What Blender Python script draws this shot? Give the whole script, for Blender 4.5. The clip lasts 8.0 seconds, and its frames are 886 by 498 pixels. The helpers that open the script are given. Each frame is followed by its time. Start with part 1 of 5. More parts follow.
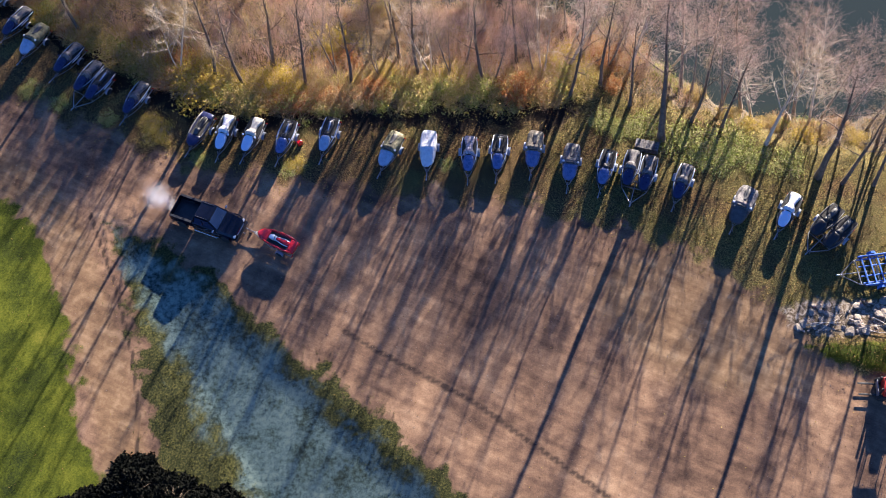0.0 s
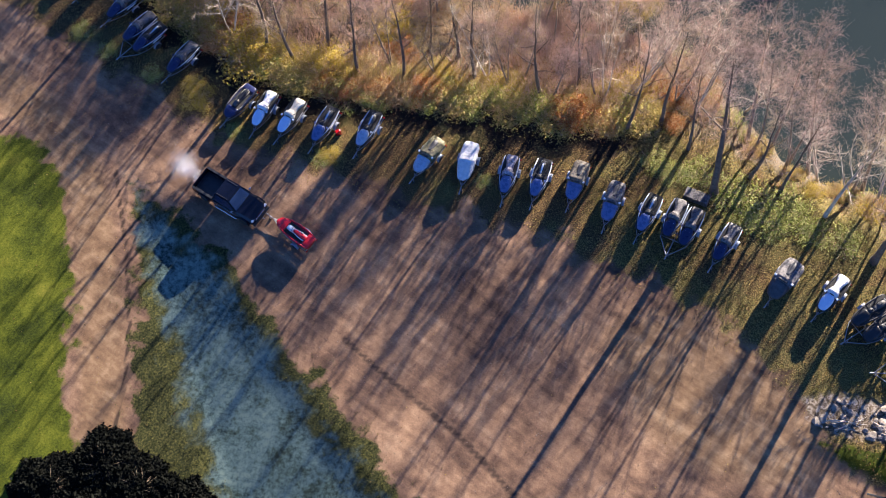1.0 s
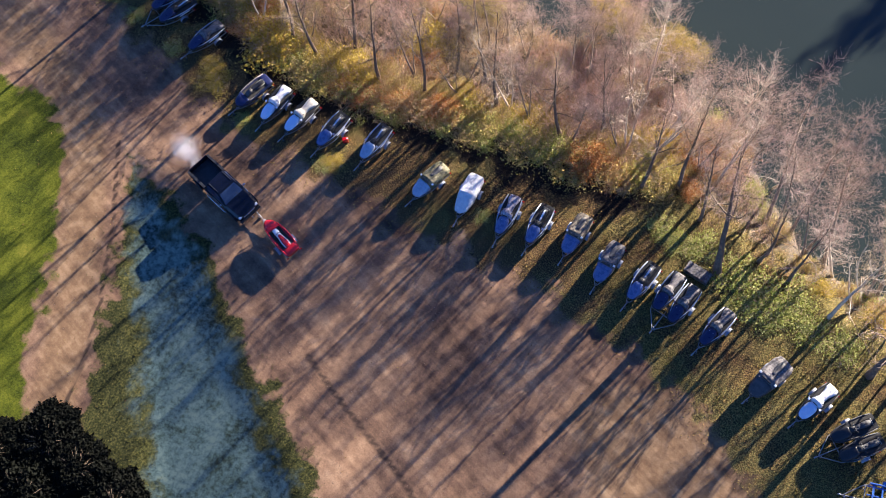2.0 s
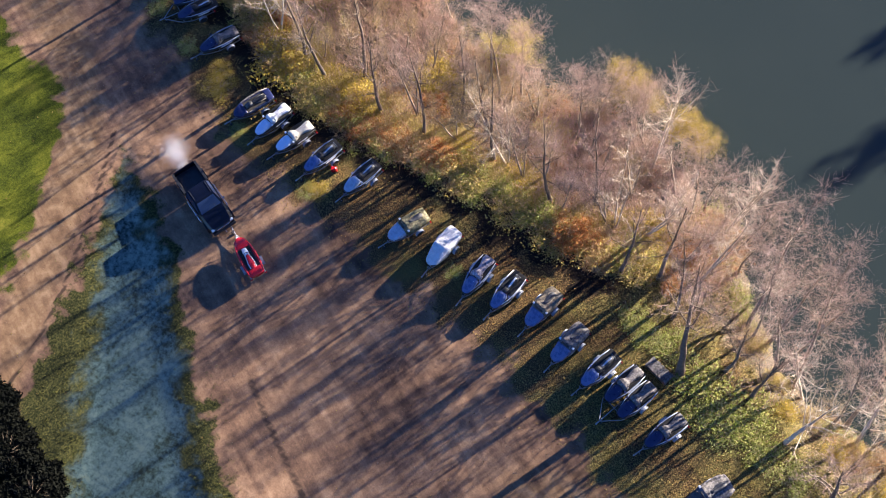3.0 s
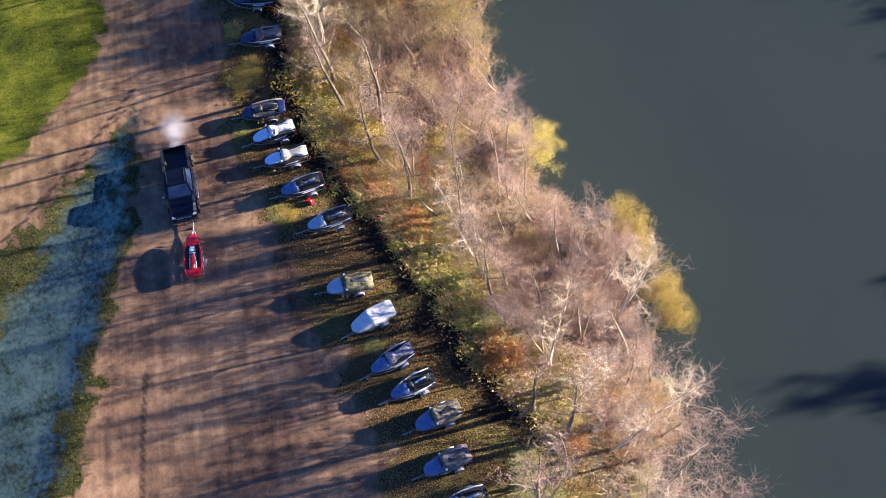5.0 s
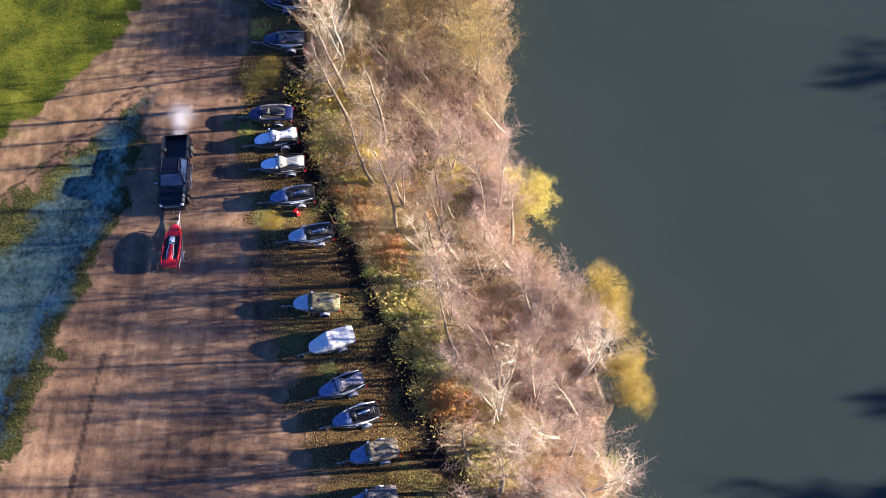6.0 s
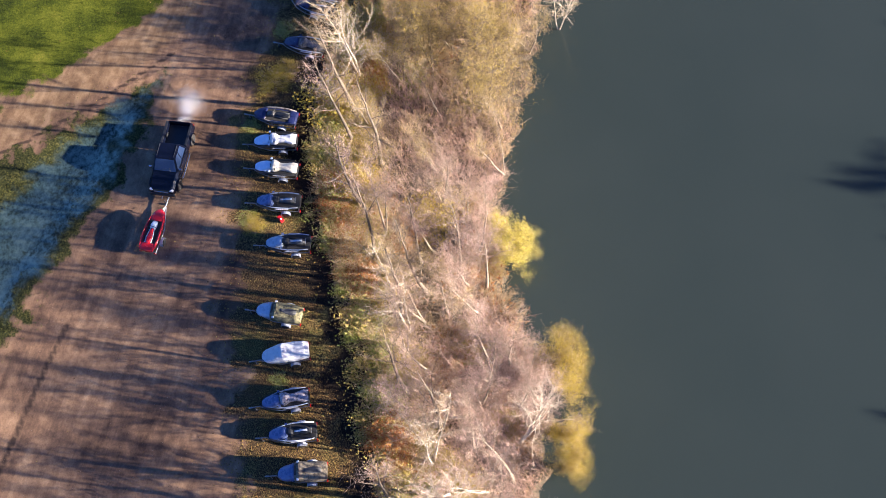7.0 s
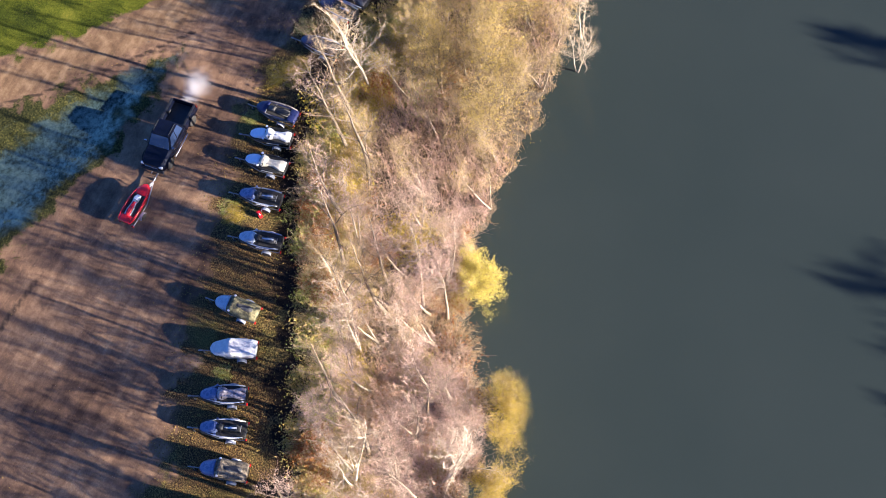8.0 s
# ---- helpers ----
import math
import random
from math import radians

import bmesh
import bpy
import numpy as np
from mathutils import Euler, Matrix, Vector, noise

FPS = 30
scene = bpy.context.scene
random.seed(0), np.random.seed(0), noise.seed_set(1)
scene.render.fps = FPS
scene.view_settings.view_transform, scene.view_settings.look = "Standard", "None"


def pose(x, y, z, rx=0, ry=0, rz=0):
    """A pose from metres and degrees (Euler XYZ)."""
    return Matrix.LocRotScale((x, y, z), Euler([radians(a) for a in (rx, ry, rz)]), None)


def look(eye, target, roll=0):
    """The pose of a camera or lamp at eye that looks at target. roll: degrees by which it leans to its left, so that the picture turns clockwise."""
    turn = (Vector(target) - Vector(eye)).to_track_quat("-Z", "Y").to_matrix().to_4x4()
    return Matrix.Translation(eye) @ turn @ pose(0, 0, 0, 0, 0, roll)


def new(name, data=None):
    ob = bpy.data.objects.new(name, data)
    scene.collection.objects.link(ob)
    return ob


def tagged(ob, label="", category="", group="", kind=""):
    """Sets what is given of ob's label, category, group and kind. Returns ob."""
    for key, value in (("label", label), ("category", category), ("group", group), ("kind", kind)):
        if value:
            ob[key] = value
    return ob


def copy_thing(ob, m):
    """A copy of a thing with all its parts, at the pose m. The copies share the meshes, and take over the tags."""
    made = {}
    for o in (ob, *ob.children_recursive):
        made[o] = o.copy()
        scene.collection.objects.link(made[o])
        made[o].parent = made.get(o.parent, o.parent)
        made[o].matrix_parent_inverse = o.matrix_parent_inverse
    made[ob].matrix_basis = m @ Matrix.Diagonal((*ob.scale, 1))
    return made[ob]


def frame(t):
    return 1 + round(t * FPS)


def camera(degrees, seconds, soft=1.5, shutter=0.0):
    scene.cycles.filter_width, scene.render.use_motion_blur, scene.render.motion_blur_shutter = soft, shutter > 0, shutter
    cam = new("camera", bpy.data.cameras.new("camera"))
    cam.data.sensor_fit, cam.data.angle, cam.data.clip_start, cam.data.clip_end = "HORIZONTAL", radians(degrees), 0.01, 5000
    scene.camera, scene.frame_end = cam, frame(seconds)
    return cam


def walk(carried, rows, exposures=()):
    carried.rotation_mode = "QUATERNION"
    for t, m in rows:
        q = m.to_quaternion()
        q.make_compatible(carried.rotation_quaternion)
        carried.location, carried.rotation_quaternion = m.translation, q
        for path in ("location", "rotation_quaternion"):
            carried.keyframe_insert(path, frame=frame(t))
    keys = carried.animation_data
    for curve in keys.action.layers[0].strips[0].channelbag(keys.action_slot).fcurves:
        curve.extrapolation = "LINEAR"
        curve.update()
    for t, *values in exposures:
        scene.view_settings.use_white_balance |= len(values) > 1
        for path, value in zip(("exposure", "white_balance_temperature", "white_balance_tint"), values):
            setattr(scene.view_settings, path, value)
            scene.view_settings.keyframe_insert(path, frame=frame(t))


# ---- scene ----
cam = camera(38.6, 8.0, soft=0.75)
PATH = [
    (0, (0.081, -1.739, 79.588), (0.031, -0.845, 77.8), -4.1),
    (0.5, (2.835, 2.444, 79.25), (2.7, 3.273, 77.435), -5.0),
    (1, (5.58, 6.466, 78.737), (5.364, 7.233, 76.902), -5.8),
    (1.5, (8.432, 10.794, 78.409), (8.145, 11.49, 76.556), -6.9),
    (3, (17.227, 23.797, 77.31), (16.733, 24.33, 75.446), -11.1),
    (3.5, (19.391, 28.119, 77.062), (18.836, 28.589, 75.199), -12.1),
    (4, (21.305, 32.413, 76.677), (20.697, 32.82, 74.816), -13.0),
    (4.5, (22.941, 37.135, 76.238), (22.282, 37.466, 74.379), -14.6),
    (6, (25.534, 49.951, 74.71), (24.756, 50.065, 72.871), -16.4),
    (6.5, (25.689, 53.783, 74.231), (24.884, 53.831, 72.401), -15.9),
    (7, (25.458, 57.844, 73.885), (24.637, 57.818, 72.061), -15.6),
    (7.5, (24.909, 62.064, 73.451), (24.08, 61.96, 71.634), -15.4),
    (8, (24.09, 66.584, 73.031), (23.262, 66.394, 71.221), -15.6),
]
walk(cam, [(t, look(eye, target, roll)) for t, eye, target, roll in PATH], exposures=((0, 2.34), (8, 2.34)))

# ---------------------------------------------------------------- world, sun
SUN_AZ, SUN_EL = radians(22.5), radians(15.5)
TO_SUN = Vector((math.sin(SUN_AZ) * math.cos(SUN_EL), math.cos(SUN_AZ) * math.cos(SUN_EL), math.sin(SUN_EL)))
world = bpy.data.worlds.new("sky")
scene.world = world
world.use_nodes = True
wn = world.node_tree
sky = wn.nodes.new("ShaderNodeTexSky")
sky.sky_type, sky.sun_disc = "NISHITA", False
sky.sun_elevation, sky.sun_rotation = SUN_EL, SUN_AZ
sky.air_density, sky.dust_density, sky.ozone_density = 1.0, 0.3, 6.0
clear = wn.nodes.new("ShaderNodeMix")
clear.data_type, clear.blend_type = "RGBA", "MULTIPLY"
clear.inputs[0].default_value, clear.inputs[7].default_value = 1.0, (0.72, 0.90, 1.38, 1)
wn.links.new(sky.outputs["Color"], clear.inputs[6])
wn.links.new(clear.outputs[2], wn.nodes["Background"].inputs["Color"])
wn.nodes["Background"].inputs["Strength"].default_value = 0.037
sun = new("sun", bpy.data.lights.new("sun", "SUN"))
sun.data.energy, sun.data.angle, sun.data.color = 5.0, radians(0.55), (1.0, 0.88, 0.775)
sun.matrix_world = look(TO_SUN * 150 + Vector((0, 45, 0)), (0, 45, 0))


# ---------------------------------------------------------------- materials
def shader(name, rough=0.7, metal=0.0):
    m = bpy.data.materials.new(name)
    m.use_nodes = True
    n = m.node_tree.nodes
    b = n["Principled BSDF"]
    b.inputs["Roughness"].default_value, b.inputs["Metallic"].default_value = rough, metal
    return m, n, m.node_tree.links, b


def noise_tex(n, l, scale, detail=4.0, coord=None, rough=0.55, dist=0.0):
    t = n.new("ShaderNodeTexNoise")
    t.inputs["Scale"].default_value, t.inputs["Detail"].default_value = scale, detail
    t.inputs["Roughness"].default_value, t.inputs["Distortion"].default_value = rough, dist
    if coord is not None:
        l.new(coord, t.inputs["Vector"])
    return t.outputs["Fac"]


def ramp(n, l, fac, stops):
    r = n.new("ShaderNodeValToRGB")
    while len(r.color_ramp.elements) < len(stops):
        r.color_ramp.elements.new(0.5)
    for e, (p, c) in zip(r.color_ramp.elements, stops):
        e.position, e.color = p, (*c, 1)
    l.new(fac, r.inputs["Fac"])
    return r.outputs["Color"]


def mix(n, l, fac, a, b, mode="MIX"):
    x = n.new("ShaderNodeMix")
    x.data_type, x.blend_type = "RGBA", mode
    if isinstance(fac, (int, float)):
        x.inputs[0].default_value = fac
    else:
        l.new(fac, x.inputs[0])
    for s, v in ((6, a), (7, b)):
        if isinstance(v, tuple):
            x.inputs[s].default_value = (*v, 1)
        else:
            l.new(v, x.inputs[s])
    return x.outputs[2]


def arith(n, l, op, a, b=0.0, c=0.0):
    x = n.new("ShaderNodeMath")
    x.operation = op
    for i, v in enumerate((a, b, c)):
        if isinstance(v, (int, float)):
            x.inputs[i].default_value = v
        else:
            l.new(v, x.inputs[i])
    return x.outputs[0]


def step(n, l, v, lo, hi):
    x = n.new("ShaderNodeMapRange")
    x.interpolation_type = "SMOOTHSTEP"
    x.inputs["From Min"].default_value, x.inputs["From Max"].default_value = lo, hi
    l.new(v, x.inputs["Value"])
    return x.outputs["Result"]


def bump(n, l, b, height, strength, distance):
    x = n.new("ShaderNodeBump")
    x.inputs["Strength"].default_value, x.inputs["Distance"].default_value = strength, distance
    l.new(height, x.inputs["Height"])
    l.new(x.outputs["Normal"], b.inputs["Normal"])


def surface(name, dark, light, scale=3.0, rough=0.6, metal=0.0, relief=0.3, depth=0.01, coat=0.0, fine=40.0):
    """A material with blotches and grain between two colours."""
    m, n, l, b = shader(name, rough, metal)
    co = n.new("ShaderNodeTexCoord").outputs["Object"]
    big, small = noise_tex(n, l, scale, 4, co), noise_tex(n, l, fine, 3, co)
    both = arith(n, l, "MULTIPLY_ADD", small, 0.4, arith(n, l, "MULTIPLY", big, 0.6))
    l.new(ramp(n, l, both, ((0.32, dark), (0.68, light))), b.inputs["Base Color"])
    l.new(arith(n, l, "MULTIPLY_ADD", big, 0.25, rough - 0.12), b.inputs["Roughness"])
    b.inputs["Coat Weight"].default_value = coat
    if relief:
        bump(n, l, b, both, relief, depth)
    return m


def scatter(name, colours, rough=0.75, through_light=0.0):
    """Leaves, twigs or blades: a colour for each island."""
    m, n, l, b = shader(name, rough)
    b.inputs["Specular IOR Level"].default_value = 0.12
    g = n.new("ShaderNodeNewGeometry").outputs["Random Per Island"]
    k = len(colours)
    stops = tuple((i / (k - 1), c) for i, c in enumerate(colours))
    co = n.new("ShaderNodeTexCoord").outputs["Object"]
    patch = ramp(n, l, noise_tex(n, l, 0.5, 3, co), ((0.3, (0.72, 0.72, 0.72)), (0.7, (1.12, 1.12, 1.12))))
    l.new(mix(n, l, 1.0, ramp(n, l, g, stops), patch, "MULTIPLY"), b.inputs["Base Color"])
    if through_light:
        tr = n.new("ShaderNodeBsdfTranslucent")
        l.new(ramp(n, l, g, stops), tr.inputs["Color"])
        mx = n.new("ShaderNodeMixShader")
        mx.inputs[0].default_value = through_light
        l.new(b.outputs[0], mx.inputs[1])
        l.new(tr.outputs[0], mx.inputs[2])
        l.new(mx.outputs[0], n["Material Output"].inputs["Surface"])
    return m


SKY_FILM = 0.35


def ground_material():
    m, n, l, b = shader("ground", 0.95)
    b.inputs["Specular IOR Level"].default_value = 0.15
    co = n.new("ShaderNodeTexCoord").outputs["Object"]

    def layer(name):
        a = n.new("ShaderNodeAttribute")
        a.attribute_name = name
        return a.outputs["Fac"]

    # trodden earth and gravel, with wheel streaks along the lot
    turn = n.new("ShaderNodeMapping")
    turn.vector_type = "TEXTURE"
    turn.inputs["Rotation"].default_value = (0, 0, radians(-27))
    turn.inputs["Scale"].default_value = (9.0, 1.0, 1.0)
    l.new(co, turn.inputs["Vector"])
    streak = noise_tex(n, l, 1.3, 5, turn.outputs[0], 0.6)
    big, mid, fine = noise_tex(n, l, 0.16, 5, co, 0.6, 0.6), noise_tex(n, l, 1.1, 6, co, 0.65), noise_tex(n, l, 9.0, 4, co, 0.7)
    k = arith(n, l, "MULTIPLY_ADD", streak, 0.26, arith(n, l, "MULTIPLY_ADD", big, 0.42, arith(n, l, "MULTIPLY", mid, 0.32)))
    dirt = ramp(n, l, k, ((0.38, (0.080, 0.048, 0.034)), (0.46, (0.170, 0.102, 0.067)), (0.54, (0.285, 0.174, 0.107)), (0.63, (0.44, 0.29, 0.178))))
    dirt = mix(n, l, 0.55, dirt, ramp(n, l, fine, ((0.3, (0.45, 0.45, 0.45)), (0.68, (1.0, 0.98, 0.95)))), "MULTIPLY")
    sand = ramp(n, l, arith(n, l, "MULTIPLY_ADD", streak, 0.4, arith(n, l, "MULTIPLY", mid, 0.6)), ((0.36, (0.110, 0.064, 0.035)), (0.5, (0.205, 0.128, 0.068)), (0.66, (0.36, 0.245, 0.138))))
    sw = step(n, l, arith(n, l, "ADD", layer("sand"), arith(n, l, "MULTIPLY_ADD", big, 0.8, -0.4)), 0.25, 0.85)
    col = mix(n, l, arith(n, l, "MULTIPLY", sw, 0.75), dirt, sand)
    rut = step(n, l, arith(n, l, "ADD", layer("rut"), arith(n, l, "MULTIPLY_ADD", mid, 0.7, -0.35)), 0.3, 0.6)
    col = mix(n, l, arith(n, l, "MULTIPLY", rut, 0.85), col, (0.034, 0.023, 0.019))
    # leaf litter and thin grass under the trees
    lit = noise_tex(n, l, 14.0, 3, co, 0.7)
    litter = ramp(n, l, lit, ((0.38, (0.012, 0.008, 0.005)), (0.48, (0.055, 0.034, 0.017)), (0.57, (0.17, 0.105, 0.045)), (0.68, (0.34, 0.24, 0.085))))
    mossy = ramp(n, l, lit, ((0.38, (0.024, 0.019, 0.008)), (0.5, (0.105, 0.088, 0.028)), (0.64, (0.32, 0.265, 0.09))))
    litter = mix(n, l, arith(n, l, "MULTIPLY", step(n, l, arith(n, l, "MULTIPLY_ADD", layer("moss"), 0.16, noise_tex(n, l, 0.28, 4, co)), 0.5, 0.68), 0.85), litter, mossy)
    vw = step(n, l, arith(n, l, "ADD", layer("verge"), arith(n, l, "MULTIPLY_ADD", arith(n, l, "MULTIPLY_ADD", noise_tex(n, l, 0.5, 5, co, 0.7), 0.6, arith(n, l, "MULTIPLY", mid, 0.4)), 1.7, -0.85)), 0.36, 0.64)
    col = mix(n, l, vw, col, litter)
    # shade at the hedge's foot, painted as a near-black ground strip
    hedge_shade = ramp(n, l, lit, ((0.40, (0.007, 0.005, 0.004)), (0.55, (0.022, 0.016, 0.011)), (0.68, (0.06, 0.042, 0.026))))
    hw = step(n, l, arith(n, l, "ADD", layer("hedge_shade"), arith(n, l, "MULTIPLY_ADD", mid, 1.0, -0.5)), 0.35, 0.75)
    col = mix(n, l, hw, col, hedge_shade)
    # pale stony ground
    rubble = noise_tex(n, l, 2.6, 5, co, 0.75, 1.2)
    stony = ramp(n, l, rubble, ((0.40, (0.06, 0.045, 0.032)), (0.5, (0.21, 0.155, 0.11)), (0.62, (0.50, 0.43, 0.34))))
    rw = step(n, l, arith(n, l, "ADD", layer("stony"), arith(n, l, "MULTIPLY_ADD", mid, 1.4, -0.7)), 0.4, 0.8)
    col = mix(n, l, arith(n, l, "MULTIPLY", rw, 0.85), col, stony)
    floor = ramp(n, l, lit, ((0.38, (0.036, 0.028, 0.020)), (0.5, (0.105, 0.082, 0.058)), (0.62, (0.21, 0.17, 0.122))))
    col = mix(n, l, step(n, l, arith(n, l, "ADD", layer("wood"), arith(n, l, "MULTIPLY_ADD", mid, 0.6, -0.3)), 0.3, 0.7), col, floor)
    # grass
    g = noise_tex(n, l, 7.0, 5, co, 0.7)
    gb = noise_tex(n, l, 0.35, 4, co)
    green = ramp(n, l, arith(n, l, "MULTIPLY_ADD", g, 0.4, arith(n, l, "MULTIPLY", gb, 0.6)),
                 ((0.36, (0.012, 0.020, 0.004)), (0.46, (0.044, 0.058, 0.005)), (0.56, (0.098, 0.112, 0.010)), (0.67, (0.175, 0.165, 0.022))))
    gw = step(n, l, arith(n, l, "ADD", layer("grass"), arith(n, l, "MULTIPLY_ADD", mid, 0.9, -0.45)), 0.38, 0.62)
    col = mix(n, l, gw, col, green)
    weeds = ramp(n, l, g, ((0.36, (0.010, 0.012, 0.005)), (0.5, (0.034, 0.038, 0.011)), (0.66, (0.105, 0.092, 0.027))))
    ww = step(n, l, arith(n, l, "ADD", layer("weeds"), arith(n, l, "MULTIPLY_ADD", mid, 1.2, -0.6)), 0.4, 0.62)
    col = mix(n, l, ww, col, weeds)
    # hoar frost on the wet hollow, blue sky light put into its dark colour
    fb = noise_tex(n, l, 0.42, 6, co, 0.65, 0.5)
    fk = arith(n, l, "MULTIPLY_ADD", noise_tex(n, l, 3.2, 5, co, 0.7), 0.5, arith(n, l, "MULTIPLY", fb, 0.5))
    skylit_frost = ramp(n, l, fk, ((0.37, (0.008, 0.014, 0.011)), (0.45, (0.018, 0.035, 0.032)), (0.53, (0.034, 0.060, 0.056)), (0.60, (0.060, 0.085, 0.060)), (0.68, (0.10, 0.11, 0.04))))
    fw = step(n, l, arith(n, l, "ADD", layer("skylit_frost"), arith(n, l, "MULTIPLY_ADD", fb, 1.3, -0.65)), 0.3, 0.75)
    col = mix(n, l, fw, col, skylit_frost)
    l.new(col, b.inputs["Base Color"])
    # an added glossy film, more reflective than ice, mirrors blue sky in the hollow
    film = n.new("ShaderNodeBsdfGlossy")
    film.inputs["Color"].default_value, film.inputs["Roughness"].default_value = (0.84, 0.95, 0.66, 1), 0.3
    over = n.new("ShaderNodeMixShader")
    l.new(arith(n, l, "MULTIPLY", fw, arith(n, l, "MULTIPLY", step(n, l, fk, 0.36, 0.62), SKY_FILM)), over.inputs[0])
    l.new(b.outputs[0], over.inputs[1])
    l.new(film.outputs[0], over.inputs[2])
    l.new(over.outputs[0], n["Material Output"].inputs["Surface"])
    h = arith(n, l, "MULTIPLY_ADD", fine, 0.4, arith(n, l, "MULTIPLY_ADD", mid, 0.6, arith(n, l, "MULTIPLY", streak, 0.25)))
    bump(n, l, b, h, 0.55, 0.05)
    return m


M = {}
M["ground"] = ground_material()


def water_material():
    m, n, l, b = shader("lake_water", 0.12)
    co = n.new("ShaderNodeTexCoord").outputs["Object"]
    l.new(ramp(n, l, noise_tex(n, l, 0.03, 4, co), ((0.35, (0.024, 0.034, 0.032)), (0.65, (0.031, 0.041, 0.038)))), b.inputs["Base Color"])
    b.inputs["IOR"].default_value = 1.33
    bump(n, l, b, noise_tex(n, l, 1.6, 3, co), 0.06, 0.03)
    return m


M["water"] = water_material()
M["bark"] = surface("bark", (0.07, 0.05, 0.035), (0.22, 0.17, 0.125), 2.0, 0.9, 0, 0.6, 0.03, fine=12)
M["grey_bark"] = surface("grey_bark", (0.12, 0.092, 0.065), (0.37, 0.30, 0.225), 1.8, 0.9, 0, 0.6, 0.03, fine=12)
M["pale_bark"] = surface("pale_bark", (0.32, 0.26, 0.19), (0.74, 0.65, 0.52), 1.6, 0.85, 0, 0.5, 0.02, fine=10)
M["pink_twigs"] = scatter("pink_twigs", ((0.46, 0.295, 0.24), (0.67, 0.47, 0.39), (0.79, 0.60, 0.50), (0.57, 0.385, 0.315)), 0.8, 0.12)
M["brown_twigs"] = scatter("brown_twigs", ((0.40, 0.28, 0.155), (0.62, 0.46, 0.27), (0.76, 0.59, 0.37), (0.53, 0.38, 0.215)), 0.8, 0.12)
M["gold_twigs"] = scatter("gold_twigs", ((0.36, 0.25, 0.10), (0.60, 0.45, 0.20), (0.70, 0.55, 0.26), (0.48, 0.34, 0.14)), 0.8)
M["yellow_leaves"] = scatter("yellow_leaves", ((0.40, 0.32, 0.05), (0.66, 0.54, 0.11), (0.78, 0.67, 0.22), (0.60, 0.53, 0.12)), 0.6, 0.3)
M["mustard_leaves"] = scatter("mustard_leaves", ((0.26, 0.19, 0.035), (0.52, 0.38, 0.06), (0.64, 0.49, 0.11), (0.36, 0.29, 0.05)), 0.6, 0.4)
M["orange_leaves"] = scatter("orange_leaves", ((0.20, 0.07, 0.03), (0.42, 0.165, 0.055), (0.52, 0.25, 0.08), (0.36, 0.15, 0.05)), 0.6, 0.3)
M["olive_leaves"] = scatter("olive_leaves", ((0.24, 0.20, 0.05), (0.50, 0.41, 0.11), (0.68, 0.54, 0.20), (0.50, 0.35, 0.12)), 0.6, 0.22)
M["hedge_leaves"] = scatter("hedge_leaves", ((0.22, 0.18, 0.05), (0.48, 0.40, 0.11), (0.66, 0.53, 0.20), (0.50, 0.34, 0.10), (0.30, 0.33, 0.08)), 0.6, 0.22)
M["bramble_leaves"] = scatter("bramble_leaves", ((0.13, 0.17, 0.03), (0.32, 0.36, 0.065), (0.62, 0.62, 0.22), (0.24, 0.24, 0.05)), 0.5, 0.3)
# far darker than real foliage: the shrubs' shade is put into the colour
M["evergreen"] = scatter("shaded_evergreen_leaves", ((0.002, 0.003, 0.002), (0.004, 0.005, 0.003), (0.006, 0.007, 0.004), (0.003, 0.004, 0.002)), 0.9)
M["fallen"] = scatter("fallen_leaves", ((0.07, 0.040, 0.018), (0.19, 0.11, 0.04), (0.29, 0.18, 0.055), (0.38, 0.28, 0.085), (0.15, 0.075, 0.03)), 0.7)
M["grass"] = scatter("grass_blades", ((0.018, 0.030, 0.005), (0.052, 0.072, 0.009), (0.10, 0.118, 0.016), (0.09, 0.09, 0.016)), 0.6, 0.25)
M["dry_grass"] = scatter("dry_grass_blades", ((0.075, 0.066, 0.02), (0.20, 0.175, 0.042), (0.38, 0.325, 0.10), (0.18, 0.185, 0.04)), 0.7, 0.2)
M["weed"] = scatter("weed_blades", ((0.03, 0.035, 0.009), (0.08, 0.086, 0.02), (0.17, 0.155, 0.042), (0.075, 0.095, 0.02)), 0.7, 0.2)
# blades share the hollow's blue-green, sky light included in the colour
M["frost_grass"] = scatter("frosted_blades", ((0.012, 0.022, 0.02), (0.034, 0.060, 0.064), (0.075, 0.115, 0.10), (0.04, 0.055, 0.022)), 0.6, 0.15)
M["stone"] = surface("stone", (0.15, 0.12, 0.095), (0.40, 0.34, 0.27), 3.0, 0.9, 0, 0.6, 0.03)
M["pebble"] = scatter("pebbles", ((0.12, 0.08, 0.055), (0.30, 0.22, 0.15), (0.44, 0.36, 0.28), (0.2, 0.14, 0.10)), 0.9)
M["black"] = surface("black_plastic", (0.008, 0.009, 0.011), (0.028, 0.03, 0.034), 4, 0.45, 0, 0.15, 0.004)
M["rubber"] = surface("rubber", (0.012, 0.012, 0.012), (0.035, 0.033, 0.03), 6, 0.85, 0, 0.3, 0.005)
M["steel"] = surface("galvanised_steel", (0.18, 0.19, 0.20), (0.46, 0.47, 0.49), 5, 0.42, 0.75, 0.15, 0.003)
M["white_gel"] = surface("white_gelcoat", (0.72, 0.73, 0.75), (0.88, 0.88, 0.88), 2.5, 0.28, 0, 0.08, 0.004, 0.4)
